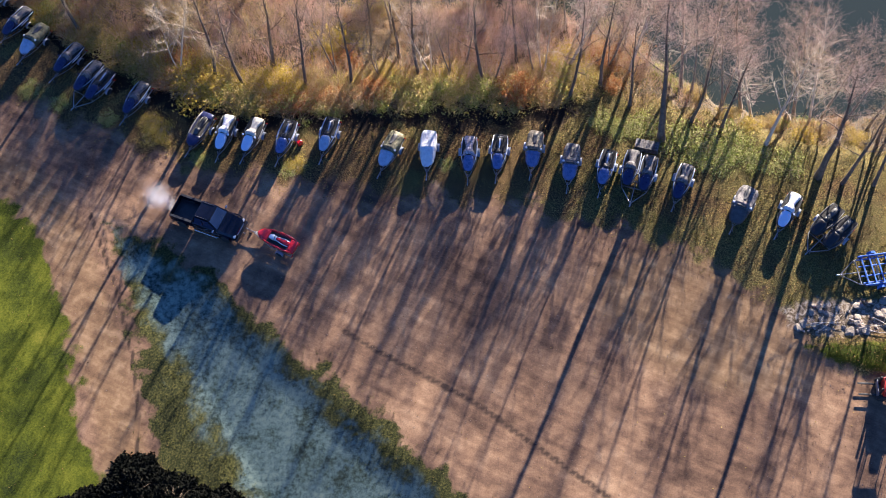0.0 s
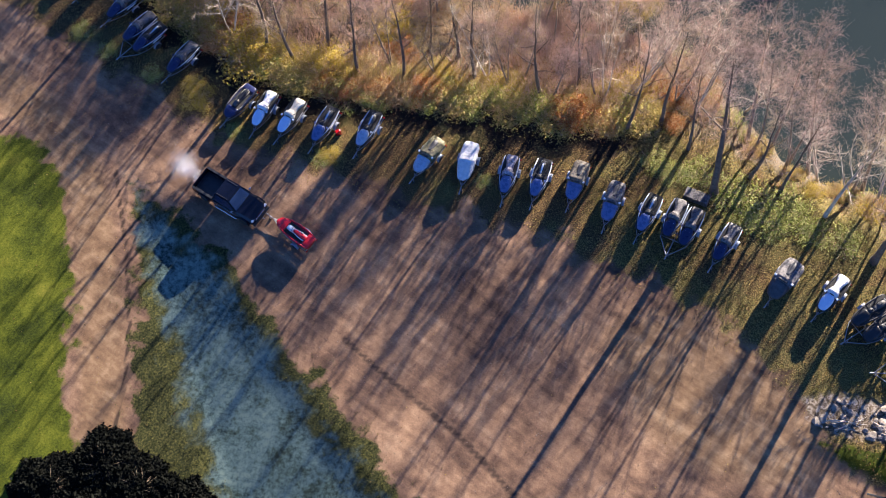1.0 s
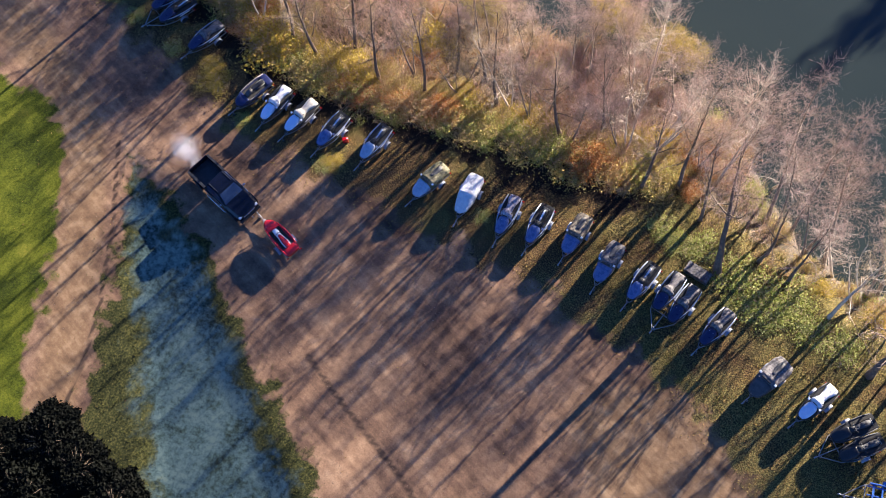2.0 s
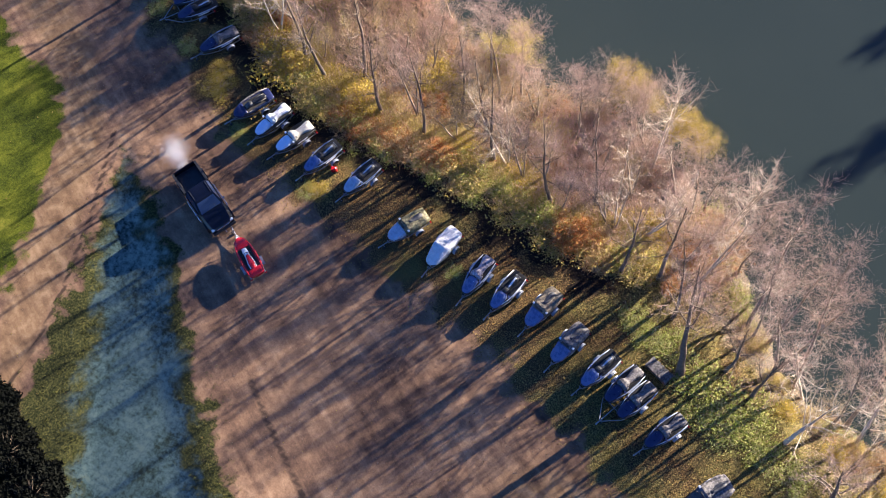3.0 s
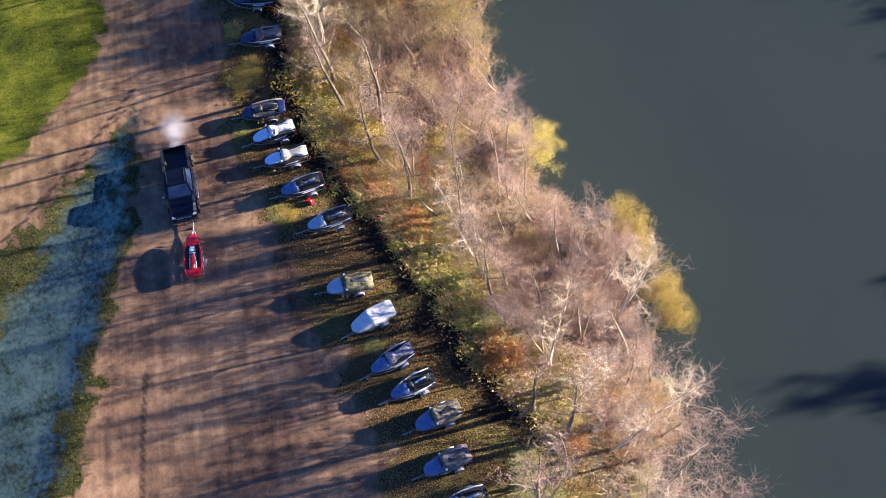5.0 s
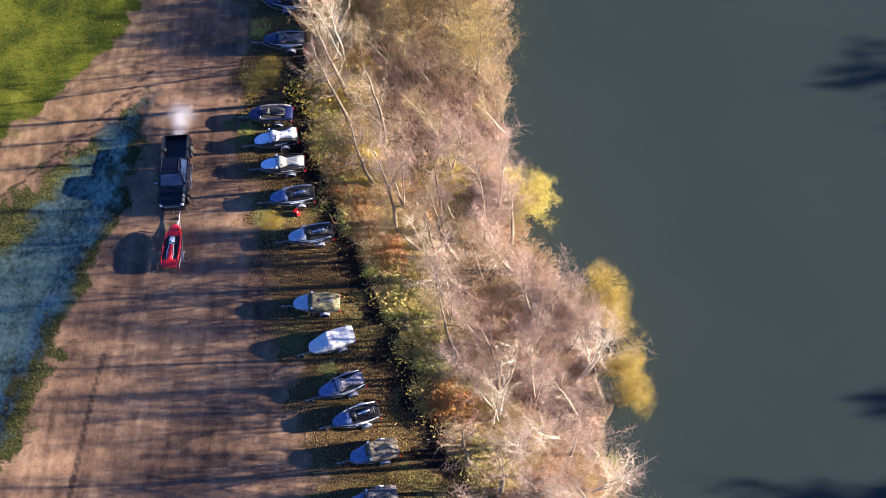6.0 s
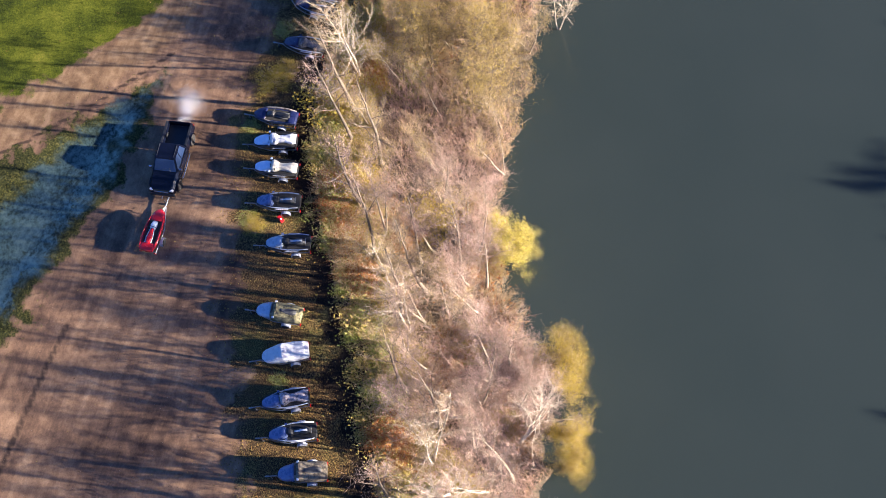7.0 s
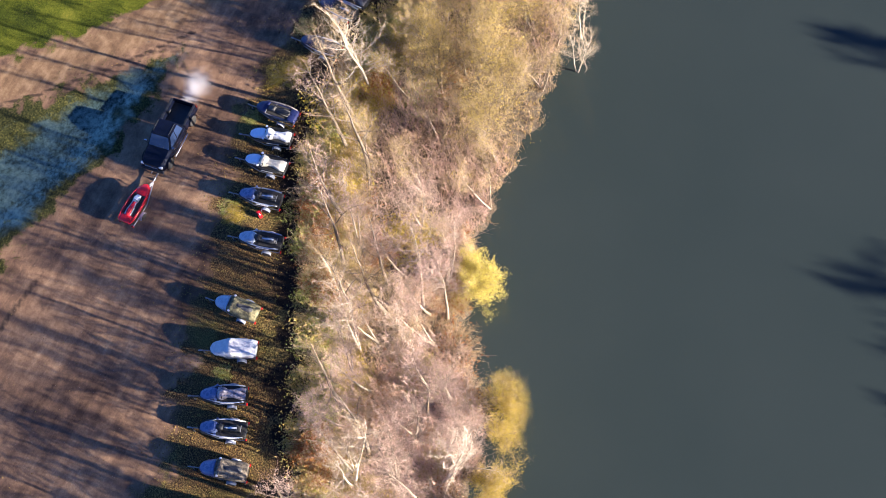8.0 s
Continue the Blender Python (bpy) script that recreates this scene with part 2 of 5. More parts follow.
# white gelcoat with the blue skylight of a shaded bow mixed in
M["skylit_white_gel"] = surface("skylit_white_gelcoat", (0.58, 0.68, 0.86), (0.74, 0.82, 0.94), 2.5, 0.26, 0, 0.08, 0.004, 0.4)
M["navy_gel"] = surface("navy_gelcoat", (0.008, 0.012, 0.05), (0.020, 0.028, 0.10), 2.5, 0.3, 0, 0.08, 0.004, 0.15)
# these two also carry blue skylight on shaded bows in their colour
M["skylit_blue_gel"] = surface("skylit_blue_gelcoat", (0.075, 0.105, 0.235), (0.14, 0.19, 0.36), 2.5, 0.28, 0, 0.08, 0.004, 0.3)
M["skylit_grey_gel"] = surface("skylit_grey_gelcoat", (0.30, 0.35, 0.44), (0.47, 0.53, 0.63), 2.5, 0.28, 0, 0.08, 0.004, 0.4)
M["red_gel"] = surface("red_gelcoat", (0.48, 0.008, 0.014), (0.62, 0.014, 0.022), 2.5, 0.24, 0, 0.06, 0.004, 0.5)
M["white_cover"] = surface("white_cover", (0.52, 0.54, 0.57), (0.76, 0.76, 0.76), 3.5, 0.6, 0, 0.9, 0.10, fine=6)
M["cream_cover"] = surface("cream_cover", (0.34, 0.32, 0.27), (0.66, 0.63, 0.54), 3.5, 0.65, 0, 0.6, 0.04, fine=9)
M["grey_cover"] = surface("grey_cover", (0.02, 0.019, 0.02), (0.24, 0.22, 0.21), 4.5, 0.7, 0, 0.6, 0.04, fine=9)
M["olive_cover"] = surface("olive_cover", (0.035, 0.033, 0.016), (0.28, 0.25, 0.13), 4.0, 0.7, 0, 0.6, 0.04, fine=8)
M["tan_cover"] = surface("tan_cover", (0.04, 0.033, 0.024), (0.29, 0.24, 0.17), 4.0, 0.7, 0, 0.6, 0.04, fine=8)
M["dark_cover"] = surface("dark_cover", (0.025, 0.026, 0.028), (0.10, 0.10, 0.10), 3.0, 0.6, 0, 0.6, 0.04, fine=9)
M["camo_cover"] = surface("patterned_cover", (0.012, 0.01, 0.02), (0.55, 0.50, 0.55), 8.0, 0.6, 0, 0.5, 0.03, fine=7)
M["paint"] = surface("black_car_paint", (0.002, 0.003, 0.008), (0.004, 0.006, 0.016), 1.2, 0.2, 0.0, 0.0, 0, 0.25)
M["paint"].node_tree.nodes["Principled BSDF"].inputs["Specular IOR Level"].default_value = 0.3
# dark glass, its base coloured blue in place of reflected sky
M["glass"] = surface("sky_tinted_glass", (0.012, 0.022, 0.055), (0.022, 0.04, 0.09), 1, 0.16, 0, 0, 0, 0.2)
M["chrome"] = surface("chrome", (0.55, 0.55, 0.55), (0.75, 0.75, 0.75), 6, 0.22, 1.0, 0.0)
M["lamp_glass"] = surface("headlamp_glass", (0.6, 0.62, 0.64), (0.85, 0.86, 0.87), 8, 0.18, 0.2, 0.1, 0.002)
M["red_lens"] = surface("red_lens", (0.35, 0.01, 0.01), (0.55, 0.02, 0.02), 8, 0.25, 0, 0)
M["blue_steel"] = surface("blue_painted_steel", (0.03, 0.10, 0.34), (0.06, 0.20, 0.55), 4, 0.45, 0.1, 0.2, 0.004)
M["red_paint"] = surface("red_machine_paint", (0.42, 0.025, 0.018), (0.62, 0.05, 0.03), 3, 0.45, 0, 0.15, 0.004)
M["mudguard"] = surface("pale_mudguard", (0.16, 0.18, 0.24), (0.38, 0.41, 0.48), 4, 0.45, 0.0, 0.1, 0.004)


# ---------------------------------------------------------------- mesh helpers
def part(name, bm, material, parent, label="", smooth=False):
    """Links a bmesh as one mesh object under a thing or a part."""
    me = bpy.data.meshes.new(name)
    bm.to_mesh(me)
    bm.free()
    return part_mesh(name, me, material, parent, label, smooth)


def part_mesh(name, me, material, parent, label="", smooth=False):
    me.materials.append(material)
    if smooth:
        me.polygons.foreach_set("use_smooth", [True] * len(me.polygons))
    ob = new(name, me)
    if parent is not None:
        ob.parent = parent
    if label:
        tagged(ob, label)
    return ob


def thing(name, m, label, category, group="", kind=""):
    ob = new(name)
    ob.empty_display_size = 0.3
    ob.matrix_basis = m
    return tagged(ob, label, category, group, kind)


def raw_mesh(name, verts, faces):
    me = bpy.data.meshes.new(name)
    v = np.asarray(verts, dtype=np.float32).reshape(-1, 3)
    f = np.asarray(faces, dtype=np.int32)
    k = f.shape[1]
    me.vertices.add(len(v))
    me.vertices.foreach_set("co", v.ravel())
    me.loops.add(f.size)
    me.loops.foreach_set("vertex_index", f.ravel())
    me.polygons.add(len(f))
    me.polygons.foreach_set("loop_start", np.arange(0, f.size, k, dtype=np.int32))
    me.polygons.foreach_set("loop_total", np.full(len(f), k, dtype=np.int32))
    me.update(calc_edges=True)
    return me


def box(bm, x0, x1, y0, y1, z0, z1, bevel=0.0, seg=2):
    r = bmesh.ops.create_cube(bm, size=1.0)
    vs = r["verts"]
    for v in vs:
        v.co = Vector(((x0 + x1) / 2 + v.co.x * (x1 - x0), (y0 + y1) / 2 + v.co.y * (y1 - y0), (z0 + z1) / 2 + v.co.z * (z1 - z0)))
    if bevel:
        es = list({e for v in vs for e in v.link_edges})
        bmesh.ops.bevel(bm, geom=es, offset=bevel, segments=seg, affect="EDGES", profile=0.6)
    return bm


def boxed(*a, **k):
    return box(bmesh.new(), *a, **k)


def tube(bm, pts, radii, sides=8, cap=True):
    pts = [Vector(p) for p in pts]
    if isinstance(radii, (int, float)):
        radii = [radii] * len(pts)
    rings = []
    for i, p in enumerate(pts):
        d = (pts[min(i + 1, len(pts) - 1)] - pts[max(i - 1, 0)]).normalized()
        a = d.orthogonal().normalized() if i == 0 else (a - d * a.dot(d)).normalized()
        b = d.cross(a)
        rings.append([bm.verts.new(p + (a * math.cos(2 * math.pi * s / sides) + b * math.sin(2 * math.pi * s / sides)) * radii[i]) for s in range(sides)])
    for r, q in zip(rings, rings[1:]):
        for s in range(sides):
            bm.faces.new((r[s], r[(s + 1) % sides], q[(s + 1) % sides], q[s]))
    if cap:
        bm.faces.new(list(reversed(rings[0])))
        bm.faces.new(rings[-1])
    return bm


def tubed(pts, radii, sides=8):
    return tube(bmesh.new(), pts, radii, sides)


def loft(rings, cap=True):
    """Joins rings of points, each with the same number, into a skin."""
    bm = bmesh.new()
    rr = [[bm.verts.new(p) for p in r] for r in rings]
    k = len(rr[0])
    for r, q in zip(rr, rr[1:]):
        for s in range(k):
            bm.faces.new((r[s], r[(s + 1) % k], q[(s + 1) % k], q[s]))
    if cap:
        bm.faces.new(list(reversed(rr[0])))
        bm.faces.new(rr[-1])
    bmesh.ops.recalc_face_normals(bm, faces=bm.faces)
    return bm


def panel(corners, thick):
    """A flat pane through four corners, with thickness along its normal."""
    c = [Vector(p) for p in corners]
    nrm = (c[1] - c[0]).cross(c[3] - c[0]).normalized() * thick
    return loft([c, [p + nrm for p in c]])


# ---------------------------------------------------------------- the plan
def along(points):
    xs, ys = [p[0] for p in points], [p[1] for p in points]
    return lambda x: np.interp(x, xs, ys) + 0.3 * np.sin(np.asarray(x) * 1.9) + 0.2 * np.sin(np.asarray(x) * 4.3 + 1.0)


verge_y = along([(-60, 66), (-45, 57), (-35.7, 52.2), (-26.6, 48.5), (-23, 46.3), (-17, 44.6), (-11.3, 43.8), (-5.5, 42.6), (1, 42.3), (6.5, 40.6),
                 (12.4, 38.8), (17.3, 36.2), (20.4, 33.3), (24, 29.2), (28, 27.8), (40, 24), (60, 20)])
hedge_y = along([(-60, 76), (-45, 66), (-32.5, 57.8), (-27.3, 54.3), (-22.7, 51.6), (-17.5, 50.0), (-13.2, 48.9), (-10.6, 49.4), (-7.5, 49.9), (-3, 49.8), (1.1, 49.7), (6.1, 49.6),
                 (9.6, 50.6), (14, 49.0), (19, 47.2), (24, 45.6), (32, 43.5), (60, 40)])
lake_y = along([(-80, 91), (-45, 75.5), (-28, 69), (-20, 66.4), (-15, 63.6), (-10, 61.4), (-5, 60.4), (0, 61.3), (4, 61.3), (8, 59.8), (12, 57.4),
                (15, 54.6), (18, 51.8), (20, 50.2), (22, 49.6), (27, 49.4), (32, 50.0), (60, 52)])
far_y = along([(-90, 142), (-30, 134), (0, 128), (20, 118), (35, 106), (60, 94), (100, 86)])
FROST = [(-26.2, 41.2), (-25.2, 37.3), (-23.0, 33.4), (-21.1, 30.0), (-19.5, 27.2), (-17.5, 24.3), (-15, 20), (-10, 10), (6, 8), (-3.2, 20.7),
         (-6.1, 23.4), (-9.2, 26.5), (-12.7, 29.8), (-16, 32.8), (-18.6, 35.3), (-21.6, 37.6)]
BANK = [(-26.8, 41.4), (-23.4, 31.7), (-22.0, 27.6), (-21.2, 23), (-20, 10), (10, 6), (0.5, 19.5), (-4.2, 23.6), (-8.2, 27.4), (-11.9, 30.6), (-15.2, 33.7), (-18, 36.2), (-21.2, 38.5)]
FIELD = [(-60, 47), (-45, 45.5), (-34.3, 42.6), (-31.4, 40.8), (-29.7, 35.6), (-27.5, 30.3), (-26.2, 25.3), (-24.4, 21.8), (-23, 5), (-60, -30)]
STONY = [(20.6, 33.0), (23.0, 33.7), (34, 33.4), (34, 31.1), (27.5, 30.9), (23.0, 30.8), (21.2, 31.6)]
MOUND = [(21.8, 30.2), (27.4, 30.4), (34, 30.6), (34, 27.4), (27, 28.0), (23.8, 29.0)]
TRACK = [(-27.6, 41.5), (-25.2, 36), (-23.4, 30.5), (-22.6, 26.5), (-22.4, 23)]
WAY = [(-39, 47.5), (-33.5, 44.6), (-29.6, 40.2), (-27.3, 35.4), (-25.4, 30.5), (-23.7, 25.5), (-22.6, 20)]
RUT = [(-9.0, 32.0), (-7.7, 31.1), (-4.2, 29.0), (-0.5, 26.9), (4, 23.4), (8.4, 20), (14, 15)]


def inside(poly, x, y):
    """Signed distance to a polygon's edge, positive inside."""
    d = np.full(x.shape, 1e9)
    odd = np.zeros(x.shape, bool)
    for (ax, ay), (bx, by) in zip(poly, poly[1:] + poly[:1]):
        t = np.clip(((x - ax) * (bx - ax) + (y - ay) * (by - ay)) / ((bx - ax) ** 2 + (by - ay) ** 2), 0, 1)
        d = np.minimum(d, np.hypot(x - ax - t * (bx - ax), y - ay - t * (by - ay)))
        odd ^= ((ay > y) != (by > y)) & (x < (bx - ax) * (y - ay) / (by - ay + 1e-12) + ax)
    return np.where(odd, d, -d)


def to_line(pts, x, y):
    d = np.full(x.shape, 1e9)
    for (ax, ay), (bx, by) in zip(pts, pts[1:]):
        t = np.clip(((x - ax) * (bx - ax) + (y - ay) * (by - ay)) / ((bx - ax) ** 2 + (by - ay) ** 2), 0, 1)
        d = np.minimum(d, np.hypot(x - ax - t * (bx - ax), y - ay - t * (by - ay)))
    return d


def warped(poly, x, y):
    """Distance to a polygon whose edge wanders."""
    return inside(poly, *wander(x, y))


def wander(x, y):
    a = 0.5 * np.sin(1.1 * x + 0.7 * y) + 0.3 * np.sin(2.3 * y - 1.7 * x + 1.0) + 0.22 * np.sin(4.1 * x + 3.3 * y)
    b = 0.5 * np.sin(0.9 * y - 0.8 * x + 2.0) + 0.3 * np.sin(2.7 * x + 1.3 * y) + 0.22 * np.sin(4.7 * y - 2.9 * x)
    return x + 0.8 * a, y + 0.8 * b


def soft(v, w):
    return np.clip(0.5 + v / (2 * w), 0, 1)


def waves(x, y):
    return (np.sin(x * 0.31 + 1.3 * np.sin(y * 0.21)) + np.sin(y * 0.37 + 1.7 * np.sin(x * 0.17)) + np.sin(x * 0.9 + y * 0.7) * 0.4) / 2.4


def height(x, y):
    x, y = np.asarray(x, float), np.asarray(y, float)
    h0, l0 = hedge_y(x), lake_y(x)
    k = np.clip((y - h0) / np.maximum(l0 - h0, 1.5), 0, 1.6)
    z = -2.1 * k + 0.05 * waves(x, y) * (1 - np.clip(k, 0, 1))
    f0 = far_y(x)
    z = np.where(y > f0 - 3, np.minimum(-2.9 + (y - f0 + 3) * 0.35, 0.6), z)
    z -= 0.35 * soft(inside(FROST, x, y) - 0.6, 1.0)
    z += 0.22 * soft(inside(MOUND, x, y), 0.6)
    return z


def build_ground():
    near_x, near_y = np.arange(-48, 42.01, 0.32), np.arange(8, 70.01, 0.32)
    xs = np.concatenate([np.linspace(-1500, -150, 8), np.linspace(-120, -52, 10), near_x, np.linspace(46, 120, 10), np.linspace(150, 1500, 8)])
    ys = np.concatenate([np.linspace(-1400, -100, 8), np.linspace(-80, 6, 12), near_y, np.linspace(72, 160, 30), np.linspace(180, 1500, 8)])
    X, Y = np.meshgrid(xs, ys)
    Z = height(X, Y)
    nx, ny = len(xs), len(ys)
    i = np.arange(nx * ny).reshape(ny, nx)
    faces = np.stack([i[:-1, :-1], i[:-1, 1:], i[1:, 1:], i[1:, :-1]], -1).reshape(-1, 4)
    me = raw_mesh("ground", np.stack([X, Y, Z], -1), faces)
    layers = {
        "skylit_frost": soft(warped(FROST, X, Y) - 0.2, 1.6),
        "weeds": np.maximum(soft(warped(BANK, X, Y), 1.1) * 0.85, 0),
        "grass": np.maximum(soft(warped(FIELD, X, Y), 1.2), soft(inside(MOUND, X, Y), 0.6) * 0.85),
        "verge": np.where(Y > 86, 1.0, soft(wander(X, Y)[1] - verge_y(X), 1.8)),
        "moss": soft(X - 7, 4.0),
        "wood": soft(Y - hedge_y(X) - 1.6, 1.2) * (Y < 86),
        "hedge_shade": soft(wander(X, Y)[1] - hedge_y(X) + 1.7, 1.1) * soft(8.5 - X, 2.0) * (Y < hedge_y(X) + 4),
        "stony": soft(inside(STONY, X, Y), 0.7),
        "rut": np.maximum(np.exp(-(to_line(RUT, X, Y) / 0.36) ** 2) * 0.62, np.exp(-(to_line(TRACK, X, Y) / 0.22) ** 2) * 0.7),
        "sand": np.exp(-((X - 13.5) / 6.0) ** 2 - ((Y - 34.5) / 4.0) ** 2) * 1.2 + np.exp(-((X - 18) / 6.0) ** 2 - ((Y - 29.5) / 3.4) ** 2) + np.exp(-(to_line(WAY, X, Y) / 1.9) ** 2) * 1.1,
    }
    far = (np.abs(X) > 70) | (Y < -5)
    layers["grass"] = np.where(far, 1.0, layers["grass"])
    for name, v in layers.items():
        me.attributes.new(name, "FLOAT", "POINT").data.foreach_set("value", v.ravel().astype(np.float32))
    me.polygons.foreach_set("use_smooth", [True] * len(me.polygons))
    ob = part_mesh("ground", me, M["ground"], None)
    tagged(ob, "brown trodden earth lot with leaf-strewn verge, green field and frosted hollow", "ground", kind="structure")


build_ground()


def build_lake():
    # a sheet of water that follows the two shores, a little under them
    xs = np.concatenate([np.linspace(-400, -90, 6), np.linspace(-80, 100, 91), np.linspace(120, 400, 5)])
    lo, hi = lake_y(xs) - 2.0, far_y(xs) + 2.0
    ts = np.linspace(0, 1, 12)
    P = np.stack([np.repeat(xs[None], 12, 0), lo[None] + (hi - lo)[None] * ts[:, None], np.full((12, len(xs)), -2.0)], -1)
    i = np.arange(12 * len(xs)).reshape(12, -1)
    f = np.stack([i[:-1, :-1], i[:-1, 1:], i[1:, 1:], i[1:, :-1]], -1).reshape(-1, 4)
    ob = part_mesh("lake", raw_mesh("lake", P, f), M["water"], None)
    tagged(ob, "still grey-green lake water beyond the wooded bank", "lake", kind="structure")


build_lake()


# ---------------------------------------------------------------- trees and bushes
def spikes(base, way, length, radius, sides=2):
    """Thin tapered twigs: base points, unit ways, lengths, radii."""
    n = len(base)
    ref = np.where(np.abs(way[:, 2:3]) > 0.9, np.array([[1.0, 0, 0]]), np.array([[0, 0, 1.0]]))
    a = np.cross(way, ref)
    a /= np.linalg.norm(a, axis=1, keepdims=True) + 1e-9
    b = np.cross(way, a)
    ring = [base + (a * math.cos(2.1 * s) + b * math.sin(2.1 * s)) * radius[:, None] for s in range(3)]
    v = np.stack(ring + [base + way * length[:, None]], 1).reshape(-1, 3)
    o = np.arange(n)[:, None] * 4
    f = np.concatenate([o + np.array([[0, 1, 3]]), o + np.array([[1, 2, 3]])] + ([o + np.array([[2, 0, 3]])] if sides == 3 else []), 0)
    return v, f


def leaf_cards(pos, size, rng, flat=0.0):
    """Small folded leaves: two triangles each, turned at random."""
    n = len(pos)
    a = rng.normal(size=(n, 3))
    a[:, 2] *= 1 - flat
    a /= np.linalg.norm(a, axis=1, keepdims=True) + 1e-9
    b = np.cross(a, rng.normal(size=(n, 3)) * np.array([1 - flat, 1 - flat, 1.0]) + np.array([0, 0, flat * 3]))
    b /= np.linalg.norm(b, axis=1, keepdims=True) + 1e-9
    c = np.cross(a, b)
    s = size[:, None]
    v = np.stack([pos - a * s, pos + b * s * 0.55 + c * s * 0.2, pos + a * s, pos - b * s * 0.55 + c * s * 0.2], 1).reshape(-1, 3)
    o = np.arange(n)[:, None] * 4
    return v, np.concatenate([o + np.array([[0, 1, 2]]), o + np.array([[0, 2, 3]])], 0)


def unit(v):
    return v / (np.linalg.norm(v) + 1e-9)


def grow(rng, h, lean, limbs, spread, first=0.3, forks=1, girth=0.0105):
    """Trunk and limbs as polylines with radii, and the limbs' ends where twigs sit."""
    lines, shoots = [], []
    for f in range(forks):
        p, d = np.array([0.0, 0, -0.3]), unit(np.array([*(rng.normal(size=2) * (0.08 + 0.16 * (forks > 1)) + lean), 1.0]))
        pts, r0 = [p.copy()], girth * h * (1.0 if f == 0 else 0.75)
        n = 9
        for i in range(n):
            d = unit(d + rng.normal(size=3) * 0.045 + np.array([0, 0, 0.05]))
            p = p + d * (h + 0.3) / n * (1 if f == 0 else 0.85)
            pts.append(p.copy())
        rad = [r0 * (1 - 0.93 * (i / n) ** 0.9) + 0.008 for i in range(n + 1)]
        rad[0] *= 1.35
        lines.append((pts, rad, 6))
        for k in range(limbs):
            u = first + (0.97 - first) * (k + rng.random()) / limbs
            j = min(int(u * n), n - 1)
            q = pts[j] + (pts[j + 1] - pts[j]) * (u * n - j)
            az = k * 2.4 + rng.random() * 1.2
            up = 0.55 + 0.7 * u + rng.normal() * 0.15
            e = unit(np.array([math.cos(az), math.sin(az), up]))
            ln = spread * (1.15 - 0.75 * u) * (0.75 + 0.5 * rng.random())
            lp, m = [q], 5
            for i in range(m):
                e = unit(e + rng.normal(size=3) * 0.16 + np.array([0, 0, 0.06]))
                lp.append(lp[-1] + e * ln / m)
            lr = rad[j] * 0.34 + 0.004
            lines.append((lp, [lr * (1 - 0.85 * i / m) + 0.005 for i in range(m + 1)], 4))
            for i in range(1, m + 1):
                shoots.append((lp[i], unit(lp[i] - lp[i - 1]), ln))
                for s in range(2 + i % 2):
                    e2 = unit(e + rng.normal(size=3) * 0.75 + np.array([0, 0, 0.25]))
                    l2 = ln * (0.22 + 0.2 * rng.random())
                    sp = [lp[i], lp[i] + e2 * l2 * 0.5, lp[i] + unit(e2 + rng.normal(size=3) * 0.3) * l2]
                    lines.append((sp, [lr * 0.3 + 0.004, lr * 0.2 + 0.003, 0.002], 3))
                    shoots += [(sp[1], e2, ln), (sp[2], e2, ln)]
        shoots.append((pts[-1], d, spread))
    return lines, shoots


def lines_mesh(lines):
    bm = bmesh.new()
    for pts, rad, sides in lines:
        tube(bm, pts, rad, sides, cap=False)
    return bm


def twig_mesh(rng, shoots, count, length, radius):
    P, D = np.array([s[0] for s in shoots]), np.array([s[1] for s in shoots])
    k = rng.integers(0, len(P), count)
    way = D[k] * 0.55 + rng.normal(size=(count, 3)) * 0.62 + np.array([0, 0, 0.28])
    way /= np.linalg.norm(way, axis=1, keepdims=True)
    ln = length * (0.35 + 0.9 * rng.random(count))
    base = P[k] + rng.normal(size=(count, 3)) * 0.08
    # second order: finer sprays sit on the first ones
    half = count // 2
    j = rng.integers(0, half, count - half)
    base[half:] = base[j] + way[j] * (ln[j] * (0.25 + 0.65 * rng.random(count - half)))[:, None]
    way[half:] = way[j] * 0.7 + rng.normal(size=(count - half, 3)) * 0.5
    way /= np.linalg.norm(way, axis=1, keepdims=True)
    ln[half:] *= 0.6
    return spikes(base, way, ln, radius * (0.6 + 0.7 * rng.random(count)))


def make_tree(name, seed, h, limbs, spread, twigs, twig_len, bark, twig_mat, label, lean=(0, 0), leaves=0, leaf_mat=None, leaf_size=0.1, first=0.3, forks=1, twig_r=0.006, girth=0.012):
    rng = np.random.default_rng(seed)
    lines, shoots = grow(rng, h, np.array(lean), limbs, spread, first, forks, girth)
    root = thing(name, Matrix(), label, "tree", "trees on the lake bank")
    part("trunk", lines_mesh(lines), bark, root, smooth=True)
    v, f = twig_mesh(rng, shoots, twigs, twig_len, twig_r)
    crown = part_mesh("crown", raw_mesh("crown", v, f), twig_mat, root)
    if leaves:
        P = np.array([s[0] for s in shoots])
        k = rng.integers(0, len(P), leaves)
        pos = P[k] + rng.normal(size=(leaves, 3)) * 0.22
        v, f = leaf_cards(pos, leaf_size * (0.6 + 0.8 * rng.random(leaves)), rng)
        part_mesh("foliage", raw_mesh("foliage", v, f), leaf_mat, root)
    return root


